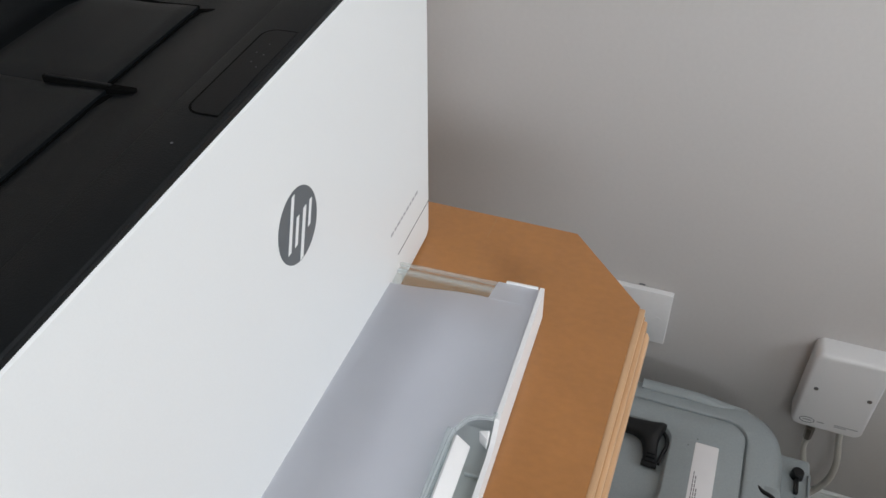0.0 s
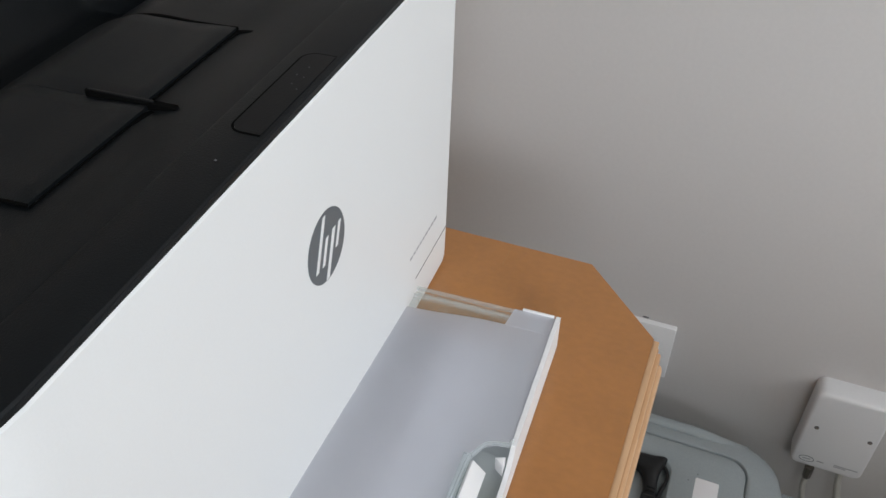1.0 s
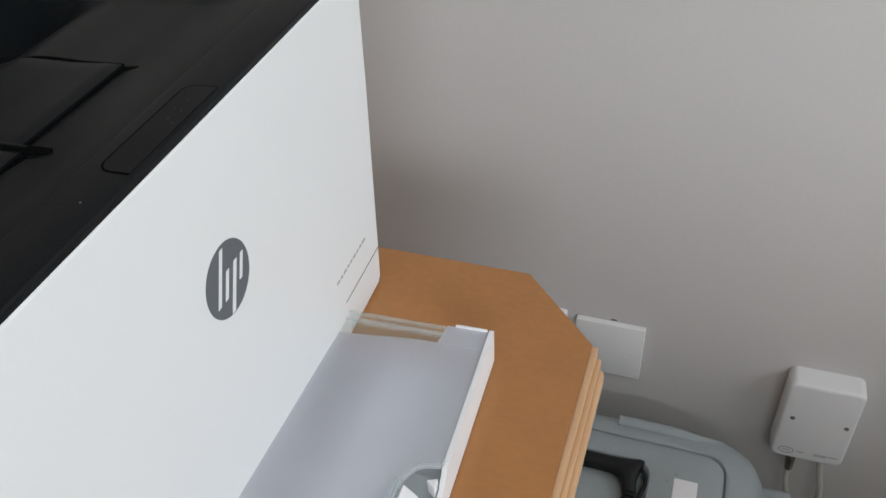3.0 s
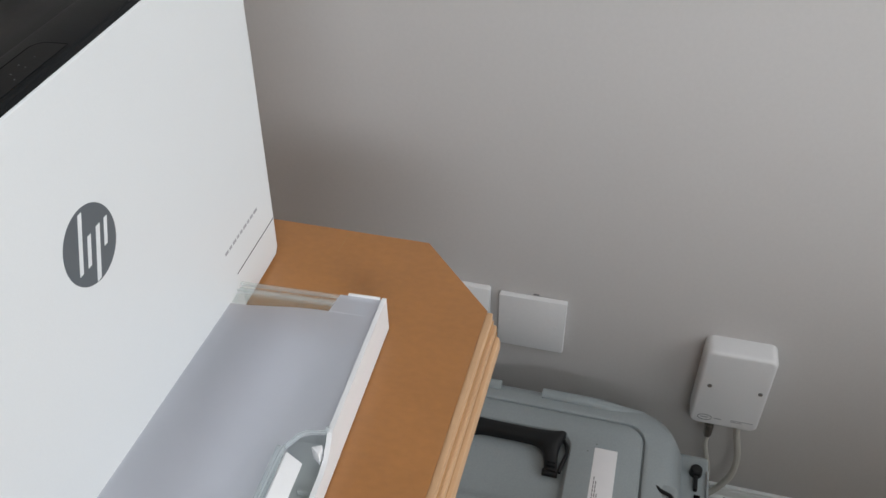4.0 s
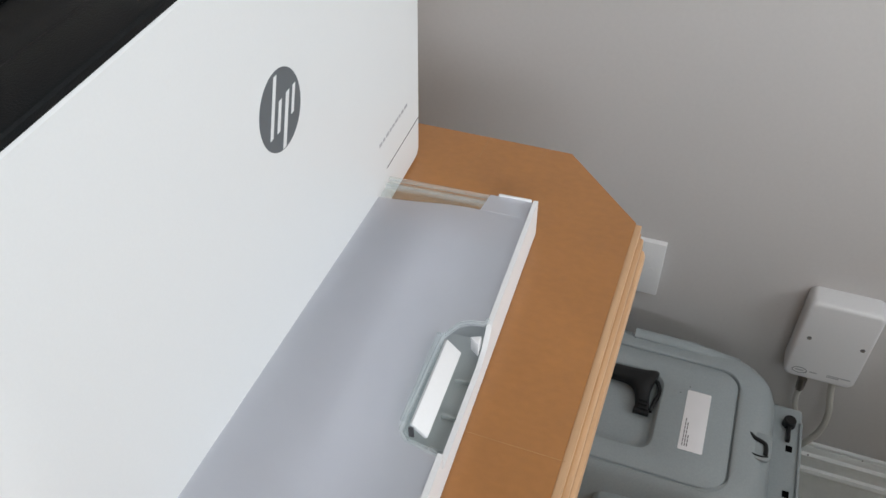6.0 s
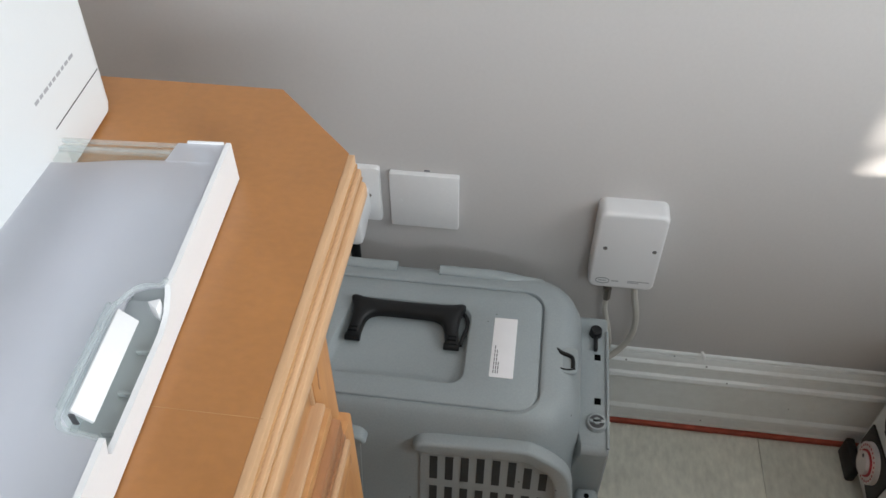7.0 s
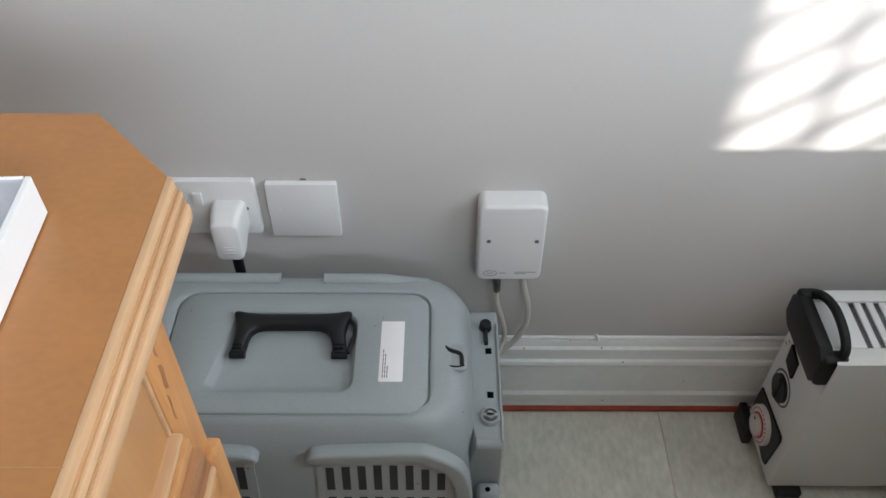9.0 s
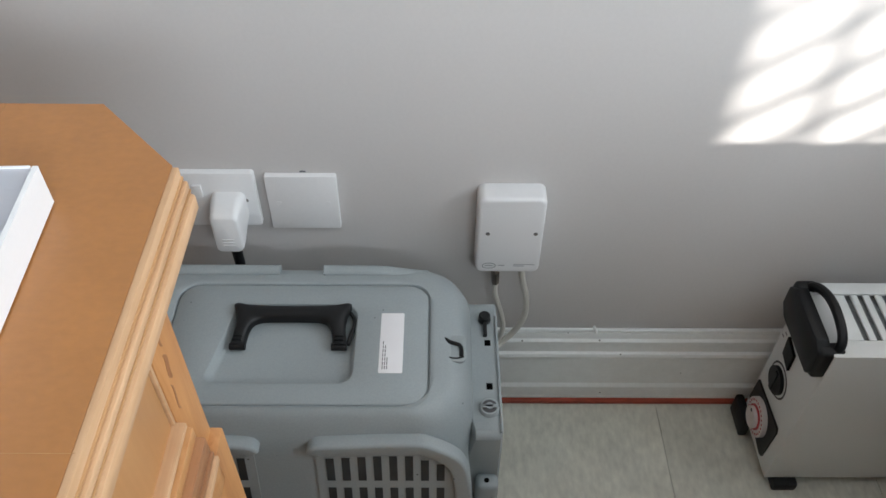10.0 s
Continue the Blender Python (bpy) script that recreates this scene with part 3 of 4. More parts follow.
part("corner_lip", box(0.0665, TE - 0.0036, -0.0572, -0.0555, 0.0010, 0.0236, 0.0005), M_TRAYW, tray)
part("side_wall", box(0.0015, 0.0664, -0.0585, -0.0562, 0.0010, 0.0204, 0.0006), M_WINDOW, tray, "clear plastic tray side")
for clear_part in tray.children:
    if clear_part.name.startswith("side_wall"):
        clear_part.visible_shadow = False
part("near_wall", box(0.0015, TE - 0.0036, -0.2945, -0.2920, 0.0010, 0.0235, 0.0006), M_TRAYW, tray)
# frosted lid with a bay cut in its front
lid = [(-0.0010, -0.0710), (0.0560, -0.0710), (0.0600, -0.0685), (0.0620, -0.0600), (0.0863, -0.0600), (0.0863, -0.1450), (0.0855, -0.1480), (0.0790, -0.1490), (0.0745, -0.1515), (0.0718, -0.1560),
       (0.0703, -0.1590), (0.0690, -0.1640), (0.0680, -0.2060), (0.0688, -0.2125), (0.0725, -0.2160), (0.0830, -0.2178), (0.0862, -0.2185),
       (0.0845, -0.2910), (-0.0010, -0.2910)]


def cover_z(x, y):
    return 0.0230 + step(0.055, 0.0, x) * (-0.0045 + 0.0150 * min(1.0, max(0.0, (-0.071 - y) / 0.22)))


made = bmesh.new()
brim = [(0.0863, -0.0710), (0.0863, -0.0940), (0.0863, -0.1170)] + lid[5:17] + [(0.0862, -0.2500), (0.0862, -0.2700), (0.0862, -0.2910)]
for drop in (0.0, 0.0016):
    last = None
    for xr, y in brim:
        row = [made.verts.new((-0.0010 + (xr + 0.0010) * i / 14, y, cover_z(-0.0010 + (xr + 0.0010) * i / 14, y) - drop)) for i in range(15)]
        if last:
            for i in range(14):
                made.faces.new((last[i], row[i], row[i + 1], last[i + 1]))
        last = row
join(made, prism([(0.0600, -0.0709), (0.0620, -0.0574), (0.0863, -0.0574), (0.0863, -0.0709)], 2, 0.0213, 0.0230))
cover = part("tray_cover", made, M_FROST, tray, "frosted translucent tray cover")
cover.visible_shadow = False
part("cover_edge", box(0.0012, 0.0664, -0.0592, -0.0570, 0.0205, 0.0228, 0.0008), M_CLEAR, cover, "clear bead along the cover")
part("cover_edge", box(0.0012, 0.0664, -0.0634, -0.0624, 0.0206, 0.0216, 0.0002), M_CLEAR, cover)
rim_line = [(x, y, 0.0236) for x, y in lid[5:17]]
part("bay_rim", tube(rim_line, 0.0011, 8, 4), M_CLEAR, cover, "clear moulded rim of the finger bay")
pane = part("cover_window", prism([(0.0012, -0.0640), (0.0618, -0.0640), (0.0599, -0.0684), (0.0560, -0.0708), (0.0012, -0.0708)], 2, 0.0184, 0.0198), M_WINDOW, cover, "clear strip showing the wood below")
pane.visible_shadow = False
part("cover_band", box(0.0012, 0.0618, -0.0638, -0.0594, 0.0190, 0.0204, 0.0003), M_CLEAR, cover)
for clear_part in cover.children:
    clear_part.visible_shadow = False
# inside the finger bay
part("bay_floor", box(0.0630, 0.0866, -0.2280, -0.1425, 0.0040, 0.0062, 0.0005), M_TRAYIN, tray)
for y in (-0.170, -0.190, -0.207):
    part("bay_rib", box(0.0780, 0.0866, y - 0.0007, y + 0.0007, 0.0062, 0.0090, 0.0002), M_TRAYIN, tray)
made = box(-0.0050, 0.0050, -0.0235, 0.0235, -0.0010, 0.0010, 0.0005)
bmesh.ops.rotate(made, cent=(0, 0, 0), matrix=Matrix.Rotation(radians(46), 3, "Y"), verts=made.verts[:])
bmesh.ops.translate(made, vec=(0.0742, -0.1845, 0.0190), verts=made.verts[:])
guide = part("paper_guide", made, M_TRAYW, tray, "white tilted paper guide tab")
part("guide_post", box(0.0660, 0.0680, -0.2080, -0.1590, 0.0063, 0.0246, 0.0006), M_CLEAR, guide)
part("guide_gap", box(0.0700, 0.0722, -0.2088, -0.2081, 0.0150, 0.0210), M_SEAM, guide)
made = prism([(0.0805, -0.1545), (0.0855, -0.1525), (0.0855, -0.1580)], 2, 0.012, 0.0205, 0.0004)
part("arrow_tab", made, M_TRAYW, tray, "small white triangular tab")
part("corner_latch", box(0.0735, 0.0790, -0.0680, -0.0630, 0.0150, 0.0205, 0.0006), M_TRAYIN, tray)

# the black top and the upper rim slope slightly down towards the near side
for piece in printer.children_recursive:
    for v in piece.data.vertices:
        if v.co.z > 0.17:
            v.co.z += 0.0009 - 0.0218 * (-v.co.y - 0.12)

# ---- wall fittings ----
socket = thing("wall_socket", pose(-0.085, 0, 0.379), "white double power socket on the wall with rocker switches", "socket")
plate = part("faceplate", wall_slab(-0.085, 0.422, 0.073, 0.043, 0.004, -0.0005, -0.0105, 0.0015), M_PLATE, socket)
for x in (-0.137, -0.082):
    made = wall_slab(x, 0.4385, 0.0055, 0.0095, 0.001, -0.0105, -0.0140, 0.0006)
    part("rocker_switch", made, M_PLATE, socket)
for x in (-0.145, -0.0255):
    part("screw", disc_along((x, -0.0105, 0.422), (x, -0.0110, 0.422), 0.0024, n=16), M_BRASS, socket)
plug = thing("power_plug", pose(-0.042, -0.011, 0.38), "white moulded power plug with a black lead", "plug")
rings = []
for d, cz, hx, hz, r in ((0.011, 0.425, 0.0245, 0.024, 0.008), (0.020, 0.424, 0.0240, 0.0255, 0.009), (0.029, 0.420, 0.0228, 0.0295, 0.009),
                         (0.039, 0.415, 0.0212, 0.0325, 0.008), (0.047, 0.413, 0.0202, 0.0320, 0.0075), (0.050, 0.412, 0.0190, 0.0305, 0.007),
                         (0.051, 0.412, 0.0170, 0.0285, 0.006)):
    rings.append([(x, -d, z) for x, z in round_rect(-0.0462, cz - 0.011, hx * 0.84, hz * 0.93, r, 6)])
part("body", loft(rings), M_PLATE, plug, angle=50)
for z in (0.384, 0.389, 0.394):
    part("ridge", box(-0.053, -0.039, -0.0518, -0.0500, z, z + 0.0012, 0.0004), M_BOX, plug)
part("strain_relief", disc_along((-0.045, -0.033, 0.374), (-0.045, -0.032, 0.330), 0.0070, 0.0064, bev=0.0008), M_HANDLE, plug)
part("lead", tube([(-0.045, -0.031, 0.345), (-0.044, -0.028, 0.30), (-0.035, -0.026, 0.18), (-0.06, -0.024, 0.05), (-0.2, -0.030, 0.012)], 0.0035), M_CABLEB, plug)

made = wall_slab(0.043, 0.4165, 0.043, 0.043, 0.002, -0.0005, -0.0095, 0.0012)
bp = thing("blanking_plate", pose(0.043, 0, 0.3735), "square white blanking plate slightly askew on the wall", "cover plate")
part("plate", made, M_PLATE, bp)
for x in (0.013, 0.073):
    part("screw_cap", disc_along((x, -0.0094, 0.4165), (x, -0.0099, 0.4165), 0.0034, n=18), M_PLATE, bp)
part("filler", tube([(0.0425, -0.0006, 0.4603), (0.046, -0.0008, 0.4609), (0.0495, -0.0006, 0.4603)], 0.0010, 6, 4), M_INK, bp, "rough grey filler")

vb = thing("junction_box", pose(0.299, 0, 0.32), "white plastic cable junction box screwed to the wall", "cable box")
rings = []
for d, s, r in ((0.0005, 0.0, 0.010), (0.024, 0.0, 0.010), (0.028, 0.0010, 0.0095), (0.0295, 0.0025, 0.0085), (0.030, 0.0050, 0.007)):
    rings.append([(x, -d, z) for x, z in round_rect(0.2985, 0.3785, 0.0418 - s, 0.0650 - s, r, 7)])
part("cover", loft(rings), M_BOX, vb)
for x in (0.2705, 0.3300):
    s = part("screw_hole", disc_along((x, -0.0295, 0.3855), (x, -0.0303, 0.3855), 0.0028, n=18), M_INK, vb)
    part("screw", disc_along((x + 0.0006, -0.0302, 0.3847), (x + 0.0006, -0.0306, 0.3847), 0.0018, n=14), M_BRASS, s)
ring = [(0.2745 + 0.0085 * math.cos(a), 0.3275 + 0.0048 * math.sin(a)) for a in [2 * math.pi * i / 24 for i in range(24)]]
made = tube([(x, -0.0301, z) for x, z in ring + ring[:1]], 0.0004, 5, 2)
part("printed_oval", made, M_LOGO, vb, "faint printed oval mark")
for x0, x1, z in ((0.2695, 0.2790, 0.3278), (0.2860, 0.2945, 0.3282), (0.3060, 0.3330, 0.3298), (0.3060, 0.3200, 0.3272)):
    part("print_bar", box(x0, x1, -0.0303, -0.0299, z - 0.0008, z + 0.0006), M_FAINT, vb, "faint grey printed bar")
con = part("connector", disc_along((0.2840, -0.020, 0.3140), (0.2845, -0.020, 0.304), 0.0042, bev=0.0006), M_BRASS, vb, "dark metal screw connector")
part("collar", disc_along((0.2845, -0.020, 0.3045), (0.2858, -0.020, 0.282), 0.0058, 0.0050, n=6, bev=0.0006), M_BRASS, con)
cable_a = solid("coax_cable", tube([(0.2856, -0.020, 0.286), (0.2865, -0.021, 0.262), (0.2960, -0.024, 0.225), (0.3010, -0.026, 0.195), (0.2960, -0.034, 0.176), (0.2850, -0.050, 0.165)],
                                   0.0036), M_CABLE, "beige coaxial cable curving down from a box", "cable")
cable_b = solid("drop_cable", tube([(0.3185, -0.018, 0.314), (0.3215, -0.019, 0.290), (0.3300, -0.021, 0.250), (0.3290, -0.024, 0.215), (0.3160, -0.028, 0.186), (0.2980, -0.036, 0.170), (0.2800, -0.050, 0.160)],
                                   0.0043), M_CABLE, "beige cable curving down beside another", "cable")
solid("skirting_cable", tube([(0.20, -0.007, 0.1642), (0.33, -0.007, 0.1644), (0.438, -0.0075, 0.1652), (0.55, -0.007, 0.1642), (0.75, -0.007, 0.1640), (1.2, -0.007, 0.1642)], 0.0026),
      M_GLOSS, "thin painted-over cable along the skirting top", "cable")
solid("cable_clip", tube([(0.4365, -0.0045, 0.1690), (0.438, -0.0105, 0.1697), (0.4395, -0.0125, 0.1645)], 0.0024, 8), M_GLOSS,
      "small white nail-in cable clip", "clip")

# ---- pet carrier ----
crate = thing("pet_carrier", pose(0.05, -0.19, 0), "grey plastic pet carrier with a black folding handle on the floor", "pet carrier")
TZ = 0.392


def ring_at(z, x0, x1, y0, y1, r, n=10):
    return [(x, y, z) for x, y in round_rect((x0 + x1) / 2, (y0 + y1) / 2, (x1 - x0) / 2, (y1 - y0) / 2, r, n)]


def hollow(z, inset):
    """The handle's recess: it flares out towards one lower corner."""
    out = []
    for x, y, _ in ring_at(z, -0.0225 + inset, 0.1205 - inset, -0.2600 + inset, -0.1495 - inset, 0.019 - inset * 0.6):
        u, v = (x - 0.0468) / 0.068, min(1.0, max(0.0, (-0.1495 - y) / 0.1105))
        out.append((x - 0.022 * v * v * max(0.0, -u) + 0.004 * math.sin(math.pi * v) * max(0.0, -u), y + 0.004 * v * (1 - u * u), z))
    return out


PX0, PX1, PY0, PY1 = -0.085, 0.1985, -0.2835, -0.1215
rings = [ring_at(0.0, -0.15, 0.225, -0.315, -0.06, 0.04), ring_at(0.012, -0.165, 0.240, -0.330, -0.045, 0.05),
         ring_at(0.18, -0.178, 0.250, -0.340, -0.035, 0.055), ring_at(0.188, -0.186, 0.256, -0.347, -0.030, 0.058),
         ring_at(0.200, -0.186, 0.256, -0.347, -0.030, 0.058), ring_at(0.206, -0.178, 0.250, -0.338, -0.037, 0.055),
         ring_at(0.30, -0.166, 0.249, -0.318, -0.055, 0.055), ring_at(0.345, -0.158, 0.2475, -0.309, -0.068, 0.055),
         ring_at(0.372, -0.150, 0.2400, -0.300, -0.080, 0.055), ring_at(0.385, -0.140, 0.2300, -0.2935, -0.092, 0.052),
         ring_at(0.3905, -0.125, 0.2180, -0.2885, -0.104, 0.047), ring_at(TZ, -0.105, 0.2060, -0.2850, -0.115, 0.040),
         ring_at(TZ + 0.0004, PX0 - 0.003, PX1 + 0.003, PY0 - 0.003, PY1 + 0.003, 0.026), ring_at(TZ - 0.0005, PX0 - 0.002, PX1 + 0.002, PY0 - 0.002, PY1 + 0.002, 0.025),
         ring_at(TZ - 0.004, PX0 - 0.0015, PX1 + 0.0015, PY0 - 0.0015, PY1 + 0.0015, 0.0245),
         ring_at(TZ - 0.004, PX0, PX1, PY0, PY1, 0.024), ring_at(TZ - 0.0005, PX0 + 0.0005, PX1 - 0.0005, PY0 + 0.0005, PY1 - 0.0005, 0.0235),
         ring_at(TZ + 0.0006, PX0 + 0.002, PX1 - 0.002, PY0 + 0.002, PY1 - 0.002, 0.022),
         hollow(TZ + 0.0008, 0.0), hollow(TZ + 0.0001, 0.0016), hollow(TZ - 0.0070, 0.0042), hollow(TZ - 0.0088, 0.0080)]
shell = part("shell", loft(rings), M_GREY, crate, "ribbed grey moulded shell", angle=60)
for x0, x1 in ((-0.120, 0.0235), (0.0745, 0.1980)):
    rings = []
    for i in range(13):
        x = x0 + (x1 - x0) * i / 12
        k = min(1.0, i / 2 + 0.25) if x0 < 0 else min(1.0, (12 - i) / 6 + 0.1)
        cz = TZ - 0.010 + 0.008 * k
        rings.append([(x, -0.097 + 0.0075 * math.cos(a), cz + 0.0055 * k * math.sin(a)) for a in [2 * math.pi * j / 12 for j in range(12)]])
    part("back_ridge", loft(rings), M_GREY, shell, angle=60)

# end flange with its fittings
fl = []
for x, y0, y1, z1, r in ((0.205, -0.286, -0.075, 0.335, 0.050), (0.2440, -0.288, -0.080, 0.3400, 0.045), (0.2500, -0.288, -0.100, 0.3395, 0.010), (0.2770, -0.288, -0.100, 0.3395, 0.010),
                         (0.2790, -0.286, -0.102, 0.3380, 0.009)):
    fl.append([(x, y, z) for y, z in round_rect((y0 + y1) / 2, z1 / 2 + 0.01, (y1 - y0) / 2, z1 / 2 - 0.01, r, 10)])
flange = part("end_flange", loft(fl), M_GREY, crate, "flat grey end flange")
part("flange_lip", box(0.2765, 0.2795, -0.284, -0.125, 0.3385, 0.3425, 0.0010), M_GREY, flange)
made = disc_along((0.2645, -0.130, 0.339), (0.2645, -0.130, 0.350), 0.0075, 0.0068, bev=0.0012)
box(0.2622, 0.2668, -0.156, -0.132, 0.3395, 0.3455, 0.001, bm=made)
part("locking_pin", made, M_HANDLE, flange, "black plastic locking pin")
for y in (-0.1640, -0.2245):
    part("slot_hole", box(0.2635, 0.2705, y - 0.0040, y + 0.0040, 0.3380, 0.3403, 0.0003), M_VOID, flange, "dark square slot")
screw = part("dial_screw", disc_along((0.2655, -0.2535, 0.3385), (0.2655, -0.2535, 0.3445), 0.0115, 0.0108, n=32, bev=0.0010), M_GREY, flange, "round grey turn fastener")
part("dial_recess", disc_along((0.2655, -0.2535, 0.3444), (0.2655, -0.2535, 0.3448), 0.0082, n=28), M_SEAM, screw)
made = box(0.2575, 0.2735, -0.2555, -0.2515, 0.3446, 0.3464, 0.0005)
disc_along((0.2655, -0.2535, 0.3446), (0.2655, -0.2535, 0.3464), 0.0042, n=16, bm=made)
part("dial_bar", made, M_GREY, screw)
boss = part("corner_boss", box(0.2520, 0.2780, -0.307, -0.2860, 0.02, 0.262, 0.007, 3), M_GREY, flange)
part("corner_hole", disc_along((0.2645, -0.2975, 0.2615), (0.2645, -0.2975, 0.2625), 0.0030, n=16), M_VOID, boss)

# latch beside the panel
made = slab(0.2265, -0.2080, 0.0135, 0.0175, 0.006, 0.3830, 0.3880, 0.0012)
latch = part("latch", made, M_GREY, crate, "moulded latch with a black wire hook")
part("hook", tube([(0.2165, -0.1955, 0.3885), (0.2215, -0.2000, 0.3890), (0.2320, -0.2040, 0.3885), (0.2345, -0.2100, 0.3885), (0.2345, -0.2190, 0.3880)], 0.0024, 8), M_HANDLE, latch)
part("hook_foot", tube([(0.2180, -0.2200, 0.3884), (0.2290, -0.2215, 0.3884), (0.2370, -0.2195, 0.3882)], 0.0009, 8), M_HANDLE, latch)

# folding handle
half_out = [(-0.0600, -0.2080), (-0.0585, -0.1960), (-0.0570, -0.1820), (-0.0585, -0.1680), (-0.0620, -0.1560), (-0.0590, -0.1530), (-0.0500, -0.1555), (-0.0330, -0.1572), (-0.0150, -0.1576), (0, -0.1577)]
half_in = [(-0.0450, -0.2080), (-0.0445, -0.1985), (-0.0430, -0.1905), (-0.0405, -0.1840), (-0.0370, -0.1795), (-0.0320, -0.1768), (-0.0260, -0.1758), (-0.0180, -0.1754), (-0.0090, -0.1753), (0, -0.1753)]
HCX = 0.0465
outer, inner = ([(HCX + x * 1.06, y, 0) for x, y in h] + [(HCX - x * 1.06, y, 0) for x, y in h[-2::-1]] for h in (half_out, half_in))
outer, inner = smooth_line(outer, 3), smooth_line(inner, 3)
rings = []
for p, q in zip(outer, inner):
    y = (p[1] + q[1]) / 2
    base = TZ + 0.0030 - 0.0065 * step(-0.172, -0.205, y)
    rings.append([(p[0] + (q[0] - p[0]) * f, p[1] + (q[1] - p[1]) * f, base + 0.0068 * h)
                  for f, h in ((0.0, -0.7), (0.0, 0.3), (0.07, 0.72), (0.22, 1.0), (0.5, 1.08), (0.78, 1.0), (0.93, 0.72), (1.0, 0.3), (1.0, -0.7))])
handle = part("handle", loft(rings), M_HANDLE, crate, "black plastic folding handle with flared ends", angle=50)
for x in (HCX - 0.0551, HCX + 0.0551):
    for q in (-0.1985, -0.2035):
        part("rib", box(x - 0.0050, x + 0.0050, q - 0.0008, q + 0.0008, TZ - 0.001, TZ + 0.0052, 0.0003), M_BLACKG, handle)
    part("hinge_pin", disc_along((x - 0.0085, -0.2075, TZ - 0.0030), (x + 0.0085, -0.2075, TZ - 0.0030), 0.0042, n=16, bev=0.0005), M_HANDLE, handle)

# black arc drawn as the shade along the recess's right edge
made = tube([(0.1020, -0.1560, TZ - 0.0010), (0.1130, -0.1640, TZ - 0.0022), (0.1165, -0.1760, TZ - 0.0030), (0.1135, -0.1900, TZ - 0.0036), (0.1110, -0.2040, TZ - 0.0040)], 0.0023, 8)
part("recess_shade_arc", made, M_HANDLE, handle, "curved black arc for the shade at the recess edge")

# sticker with illegible print
sticker = part("sticker", slab(0.1588, -0.2040, 0.0128, 0.0405, 0.0015, TZ + 0.0007, TZ + 0.0012, 0.0001), M_STICK, crate, "white printed sticker")
for x, w in ((0.1500, 0.034), (0.1524, 0.030), (0.1548, 0.013)):
    y = -0.2395
    while y < -0.2395 + w:
        part("print_bar", box(x - 0.0005, x + 0.0005, y, y + 0.0042, TZ + 0.0012, TZ + 0.0014), M_INK, sticker)
        y += 0.0054


# side vents under moulded brows
def side_y(z):
    return -0.309 - (0.345 - z) * 0.2


def vent(x0, cols, flip):
    pitch = 0.0166
    width = cols * pitch
    sgn = -1 if flip else 1
    at = lambda u: x0 + sgn * u
    brow = [(at(-0.006), 0.350), (at(0.002), 0.3550), (at(0.05), 0.3575), (at(width - 0.040), 0.3590), (at(width - 0.022), 0.3560), (at(width + 0.006), 0.336), (at(width + 0.015), 0.300), (at(width + 0.018), 0.24)]
    line = smooth_line([(x, 0, z) for x, z in brow], 8)
    rings = []
    for q, p in enumerate(line):
        way = (line[min(q + 1, len(line) - 1)] - line[max(q - 1, 0)]).normalized()
        nrm = Vector((-way.z, 0, way.x)) * sgn
        k = min(1.0, 0.55 + q / 5, 0.55 + (len(line) - 1 - q) / 5)
        rings.append([p + nrm * (a * k) + Vector((0, side_y(p.z) - b * k, 0)) for a, b in round_rect(0, 0.002, 0.0095, 0.0085, 0.0038, 5)])
    made = loft(rings)
    part("vent_brow", made, M_GREY, crate, "moulded brow over the vent", angle=60)
    frame_pts = [(at(-0.006), 0.345), (at(width - 0.020), 0.3485), (at(width + 0.008), 0.325), (at(width + 0.010), 0.215), (at(-0.006), 0.215)]
    made = loft([[(x, side_y(z) + 0.002, z) for x, z in frame_pts], [(x, side_y(z) - 0.0020, z) for x, z in frame_pts]])
    grille = part("vent_grille", made, M_GREY, crate, "slotted grey vent grille")
    for c in range(cols):
        for r in range(3):
            top = 0.3400 - r * 0.0490
            low = top - 0.0370
            if r == 0:
                top -= 0.0012 * max(0, 3 - c) + (0.0 if c < cols - 2 else 0.006 * (c - cols + 3))
            xa, xb = sorted((at(c * pitch + 0.0042), at(c * pitch + 0.0126)))
            # openings are thin near-black plates; the shade inside is in the colour
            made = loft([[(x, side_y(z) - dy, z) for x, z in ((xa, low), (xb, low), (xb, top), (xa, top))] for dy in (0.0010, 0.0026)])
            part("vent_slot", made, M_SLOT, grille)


vent(0.0880, 8, False)
vent(0.0120, 8, True)

# ---- convector heater ----
HX, HY0, HY1, HZ0, HZ1, HE = 0.685, -0.163, -0.045, 0.019, 0.312, 1.24
heater = thing("convector_heater", pose(0.95, -0.10, 0), "white convector heater with black end handle and red timer dial", "heater")
made = box(HX, HE, HY0, HY0 + 0.0025, HZ0, HZ1 - 0.003, 0.001)
box(HX, HE, HY1 - 0.0025, HY1, HZ0, HZ1 - 0.003, 0.001, bm=made)
box(HX, HX + 0.0025, HY0 + 0.0026, HY1 - 0.0026, HZ0, HZ1 - 0.003, 0.0005, bm=made)
box(HE - 0.0025, HE, HY0 + 0.0026, HY1 - 0.0026, HZ0, HZ1 - 0.003, 0.0005, bm=made)
part("casing", made, M_HEAT, heater, "white enamelled sheet casing")
part("inner", box(HX + 0.01, HE - 0.01, HY0 + 0.004, HY1 - 0.004, 0.10, 0.3035), M_HEATIN, heater, "dark grey inner baffle")
made = box(HX, HE, HY0, -0.1365, HZ1 - 0.0029, HZ1, 0.0012)
box(HX, HE, -0.0640, HY1, HZ1 - 0.0029, HZ1 + 0.002, 0.0012, bm=made)
box(HX, 0.7290, -0.1364, -0.0641, HZ1 - 0.0029, HZ1, 0.0005, bm=made)
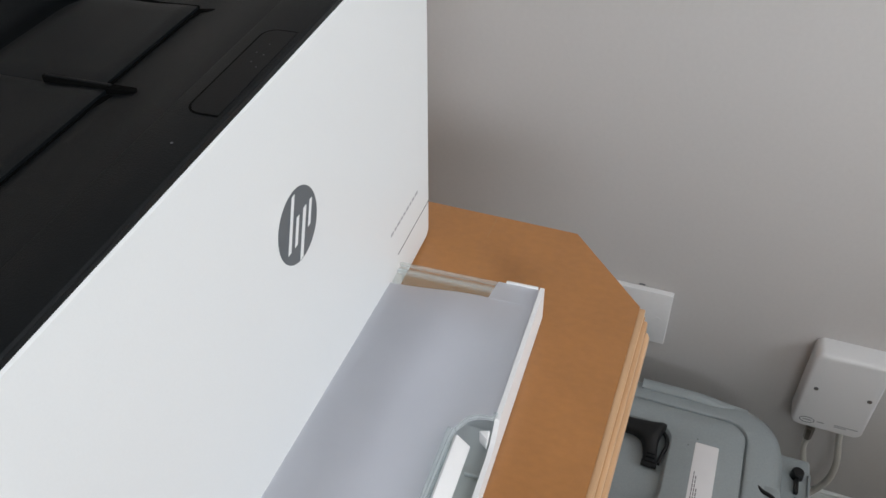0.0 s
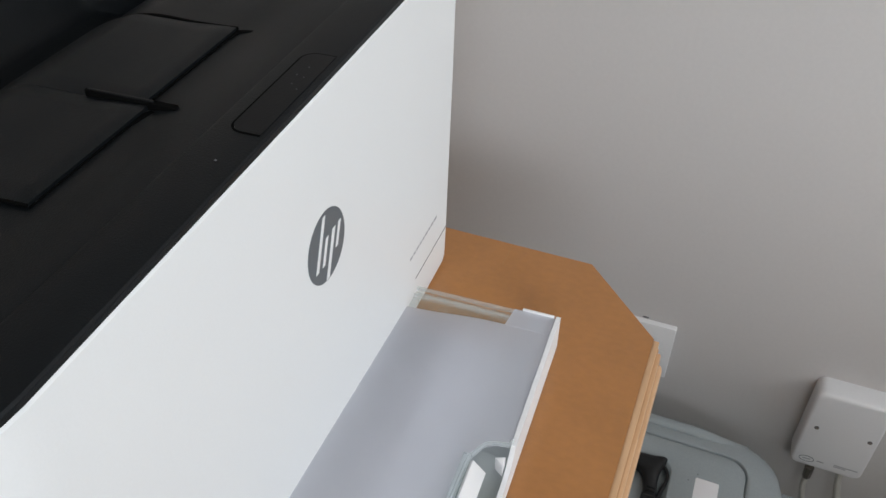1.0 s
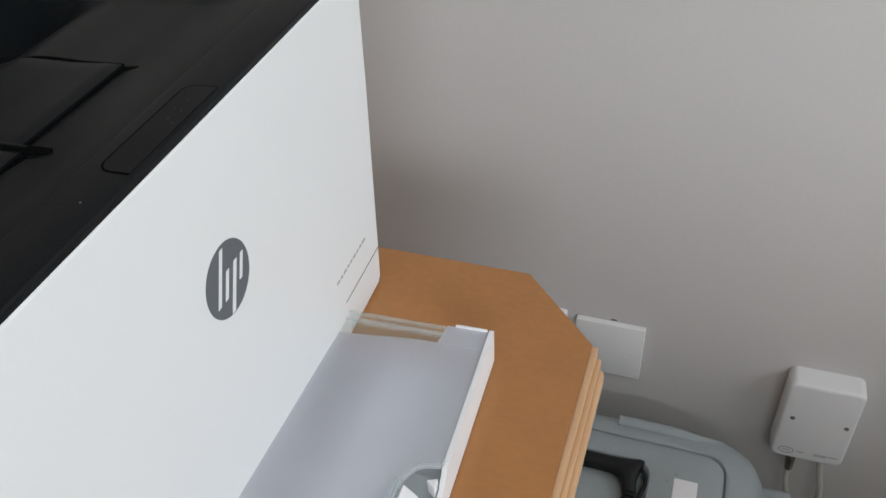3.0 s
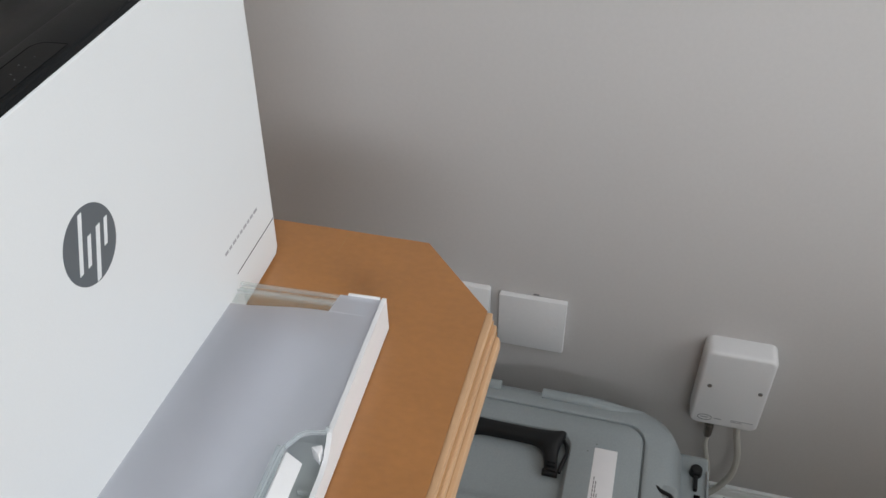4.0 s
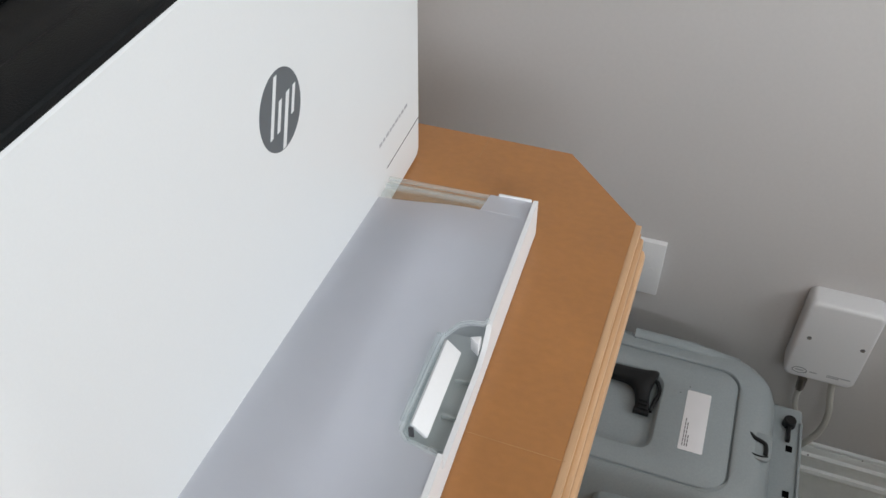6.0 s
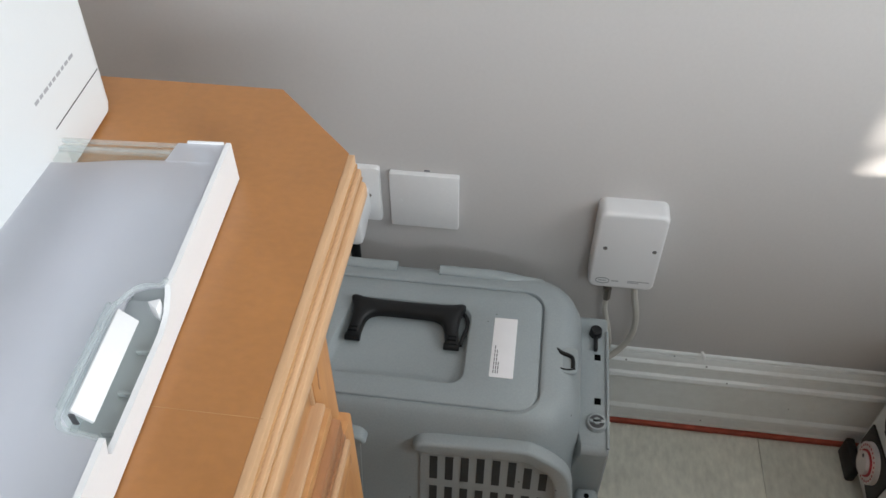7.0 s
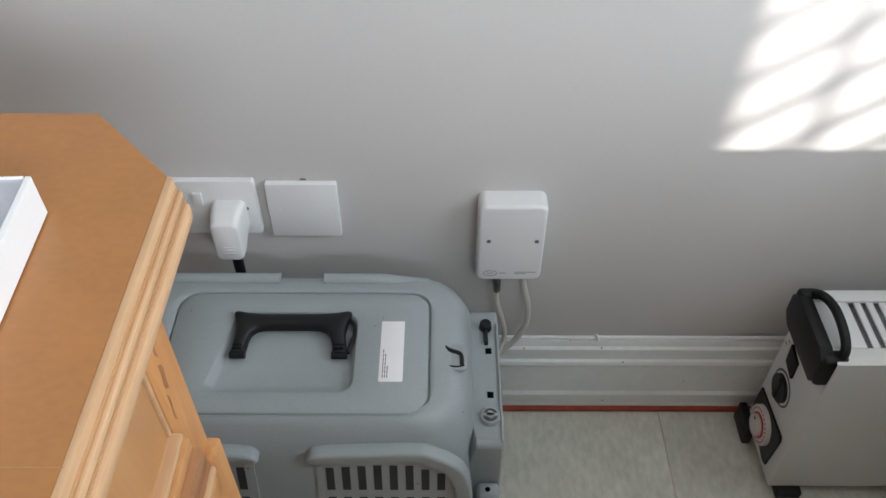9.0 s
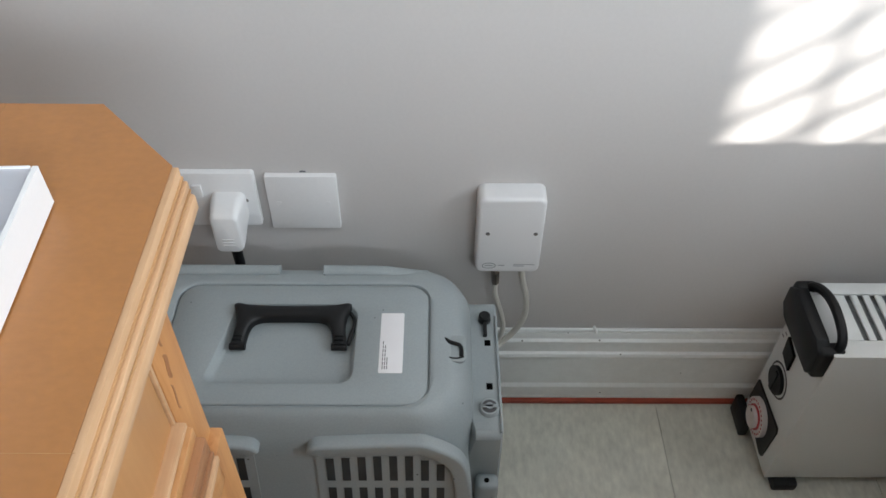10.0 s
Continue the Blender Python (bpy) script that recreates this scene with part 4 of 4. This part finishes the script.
part("top_plate", made, M_HEAT, heater)
for i in range(31):
    x = 0.7365 + i * 0.0160
    part("grille_slat", box(x, x + 0.0088, -0.1364, -0.0641, HZ1 - 0.0028, HZ1, 0.0006), M_HEAT, heater)
for x in (0.715, 1.17):
    made = box(x - 0.018, x + 0.018, -0.175, -0.028, 0.0, 0.0185, 0.004)
    part("foot", made, M_HANDLE, heater, "black plastic foot")
part("foot_end", box(0.671, HX - 0.0005, -0.084, -0.032, 0.0, 0.040, 0.004), M_HANDLE, heater, "black plastic foot end")
# black end handle: a bracket and an arched grip
pts = [(-0.158, 0.274), (-0.150, 0.262), (-0.060, 0.262), (-0.044, 0.275), (-0.044, 0.306), (-0.058, 0.318), (-0.140, 0.318), (-0.156, 0.308)]
bracket = part("end_bracket", prism(pts, 0, 0.6670, HX - 0.0005, 0.003), M_HANDLE, heater, "black plastic end bracket")
grip = part("grip", tube([(0.690, -0.152, 0.298), (0.696, -0.146, 0.320), (0.698, -0.120, 0.330), (0.698, -0.085, 0.330), (0.692, -0.060, 0.322), (0.684, -0.052, 0.305)], 0.0075, 12, flat=0.8),
            M_HANDLE, bracket, "arched black carrying grip")
part("bracket_cap", box(0.6690, 0.7030, -0.1605, -0.1380, 0.2640, 0.3130, 0.006, 3), M_HANDLE, bracket)
part("bracket_cap", box(0.6690, 0.6980, -0.0600, -0.0440, 0.2800, 0.3200, 0.006, 3), M_HANDLE, bracket)


def on_end(pts, d0, d1, bm=None):
    return loft([[(HX - d0, y, z) for y, z in pts], [(HX - d1, y, z) for y, z in pts]], bm=bm)


def ring_pts(y, z, r, n=36):
    return [(y + r * math.cos(2 * math.pi * i / n), z + r * math.sin(2 * math.pi * i / n)) for i in range(n)]


timer = part("timer_plate", on_end([(-0.052, 0.106), (-0.138, 0.112), (-0.142, 0.104), (-0.138, 0.036), (-0.130, 0.032), (-0.062, 0.046), (-0.050, 0.060)], 0.0, 0.003), M_HANDLE, heater, "black timer plate")
part("timer_dial", on_end(ring_pts(-0.094, 0.072, 0.030), 0.003, 0.010), M_DIAL, timer, "white timer dial")
for i in range(24):
    a = 2 * math.pi * i / 24
    y, z = -0.094 + 0.0255 * math.cos(a), 0.072 + 0.0255 * math.sin(a)
    part("timer_mark", on_end(ring_pts(y, z, 0.0017, 8), 0.010, 0.0104), M_DIALR, timer)
hub = part("timer_ring", on_end(ring_pts(-0.094, 0.072, 0.0195), 0.010, 0.0120), M_DIALR, timer, "red timer ring")
part("timer_hub", on_end(ring_pts(-0.094, 0.072, 0.0165), 0.012, 0.0170), M_DIAL, hub)
part("pointer", on_end(ring_pts(-0.090, 0.084, 0.0028, 12), 0.017, 0.0174), M_SEAM, hub)
scale_ring = part("scale_ring", on_end(ring_pts(-0.089, 0.158, 0.0275), 0.0, 0.0004), M_SEAM, heater, "black printed scale ring")
part("scale_face", on_end(ring_pts(-0.089, 0.158, 0.0245), 0.0004, 0.0008), M_HEAT, scale_ring)
knob = part("knob", on_end(ring_pts(-0.089, 0.158, 0.0210), 0.0008, 0.0060), M_HANDLE, heater, "black thermostat knob")
part("knob_bar", on_end([(-0.0855, 0.176), (-0.0925, 0.176), (-0.0925, 0.140), (-0.0855, 0.140)], 0.006, 0.0085), M_HANDLE, knob)
part("rocker_switch", on_end([(-0.070, 0.232), (-0.098, 0.226), (-0.100, 0.196), (-0.074, 0.202)], 0.0, 0.004), M_BLACKG, heater, "black rocker switch")
for y, z in ((-0.050, 0.212), (-0.055, 0.222), (-0.052, 0.232)):
    part("print_bar", on_end([(y, z), (y - 0.006, z), (y - 0.006, z + 0.002), (y, z + 0.002)], 0.0, 0.0003), M_INK, heater)

# ---- floor: stone-effect planks with fine joints, last ----
floor = solid("floor", box(LEFT - W, RIGHT + W, NEAR - W, W, -0.06, -0.0015), M_GROUT, "pale grey-beige stone-effect plank floor", "floor", kind="structure")
GAP, ROW = 0.0007, 2.6 / 3
PLANKS = {}


def plank(x0, x1, y0, y1):
    key = (round(x1 - x0, 3), round(y1 - y0, 3))
    if key not in PLANKS:
        tile = bmesh.new()
        bmesh.ops.create_cube(tile, size=1.0)
        bmesh.ops.scale(tile, vec=(key[0] - GAP, key[1] - GAP, 0.004), verts=tile.verts[:])
        bmesh.ops.translate(tile, vec=(0, 0, -0.002), verts=tile.verts[:])
        bmesh.ops.bevel(tile, geom=[e for e in tile.edges if e.verts[0].co.z > -0.001 and e.verts[1].co.z > -0.001], offset=0.0006, segments=1, affect="EDGES")
        PLANKS[key] = finish(tile, "plank", M_FLOOR)
    p = new("plank", PLANKS[key])
    p.location = ((x0 + x1) / 2, (y0 + y1) / 2, 0)
    p.parent = floor


edges = [LEFT] + [0.555 + 0.305 * k for k in range(-6, 5)] + [RIGHT]
for col, (xa, xb) in enumerate(zip(edges, edges[1:])):
    cuts = [0, 1, 2, 3] if col % 2 else [0, 0.5, 1.5, 2.5, 3]
    for a, b in zip(cuts, cuts[1:]):
        plank(xa, xb, -b * ROW, -a * ROW)
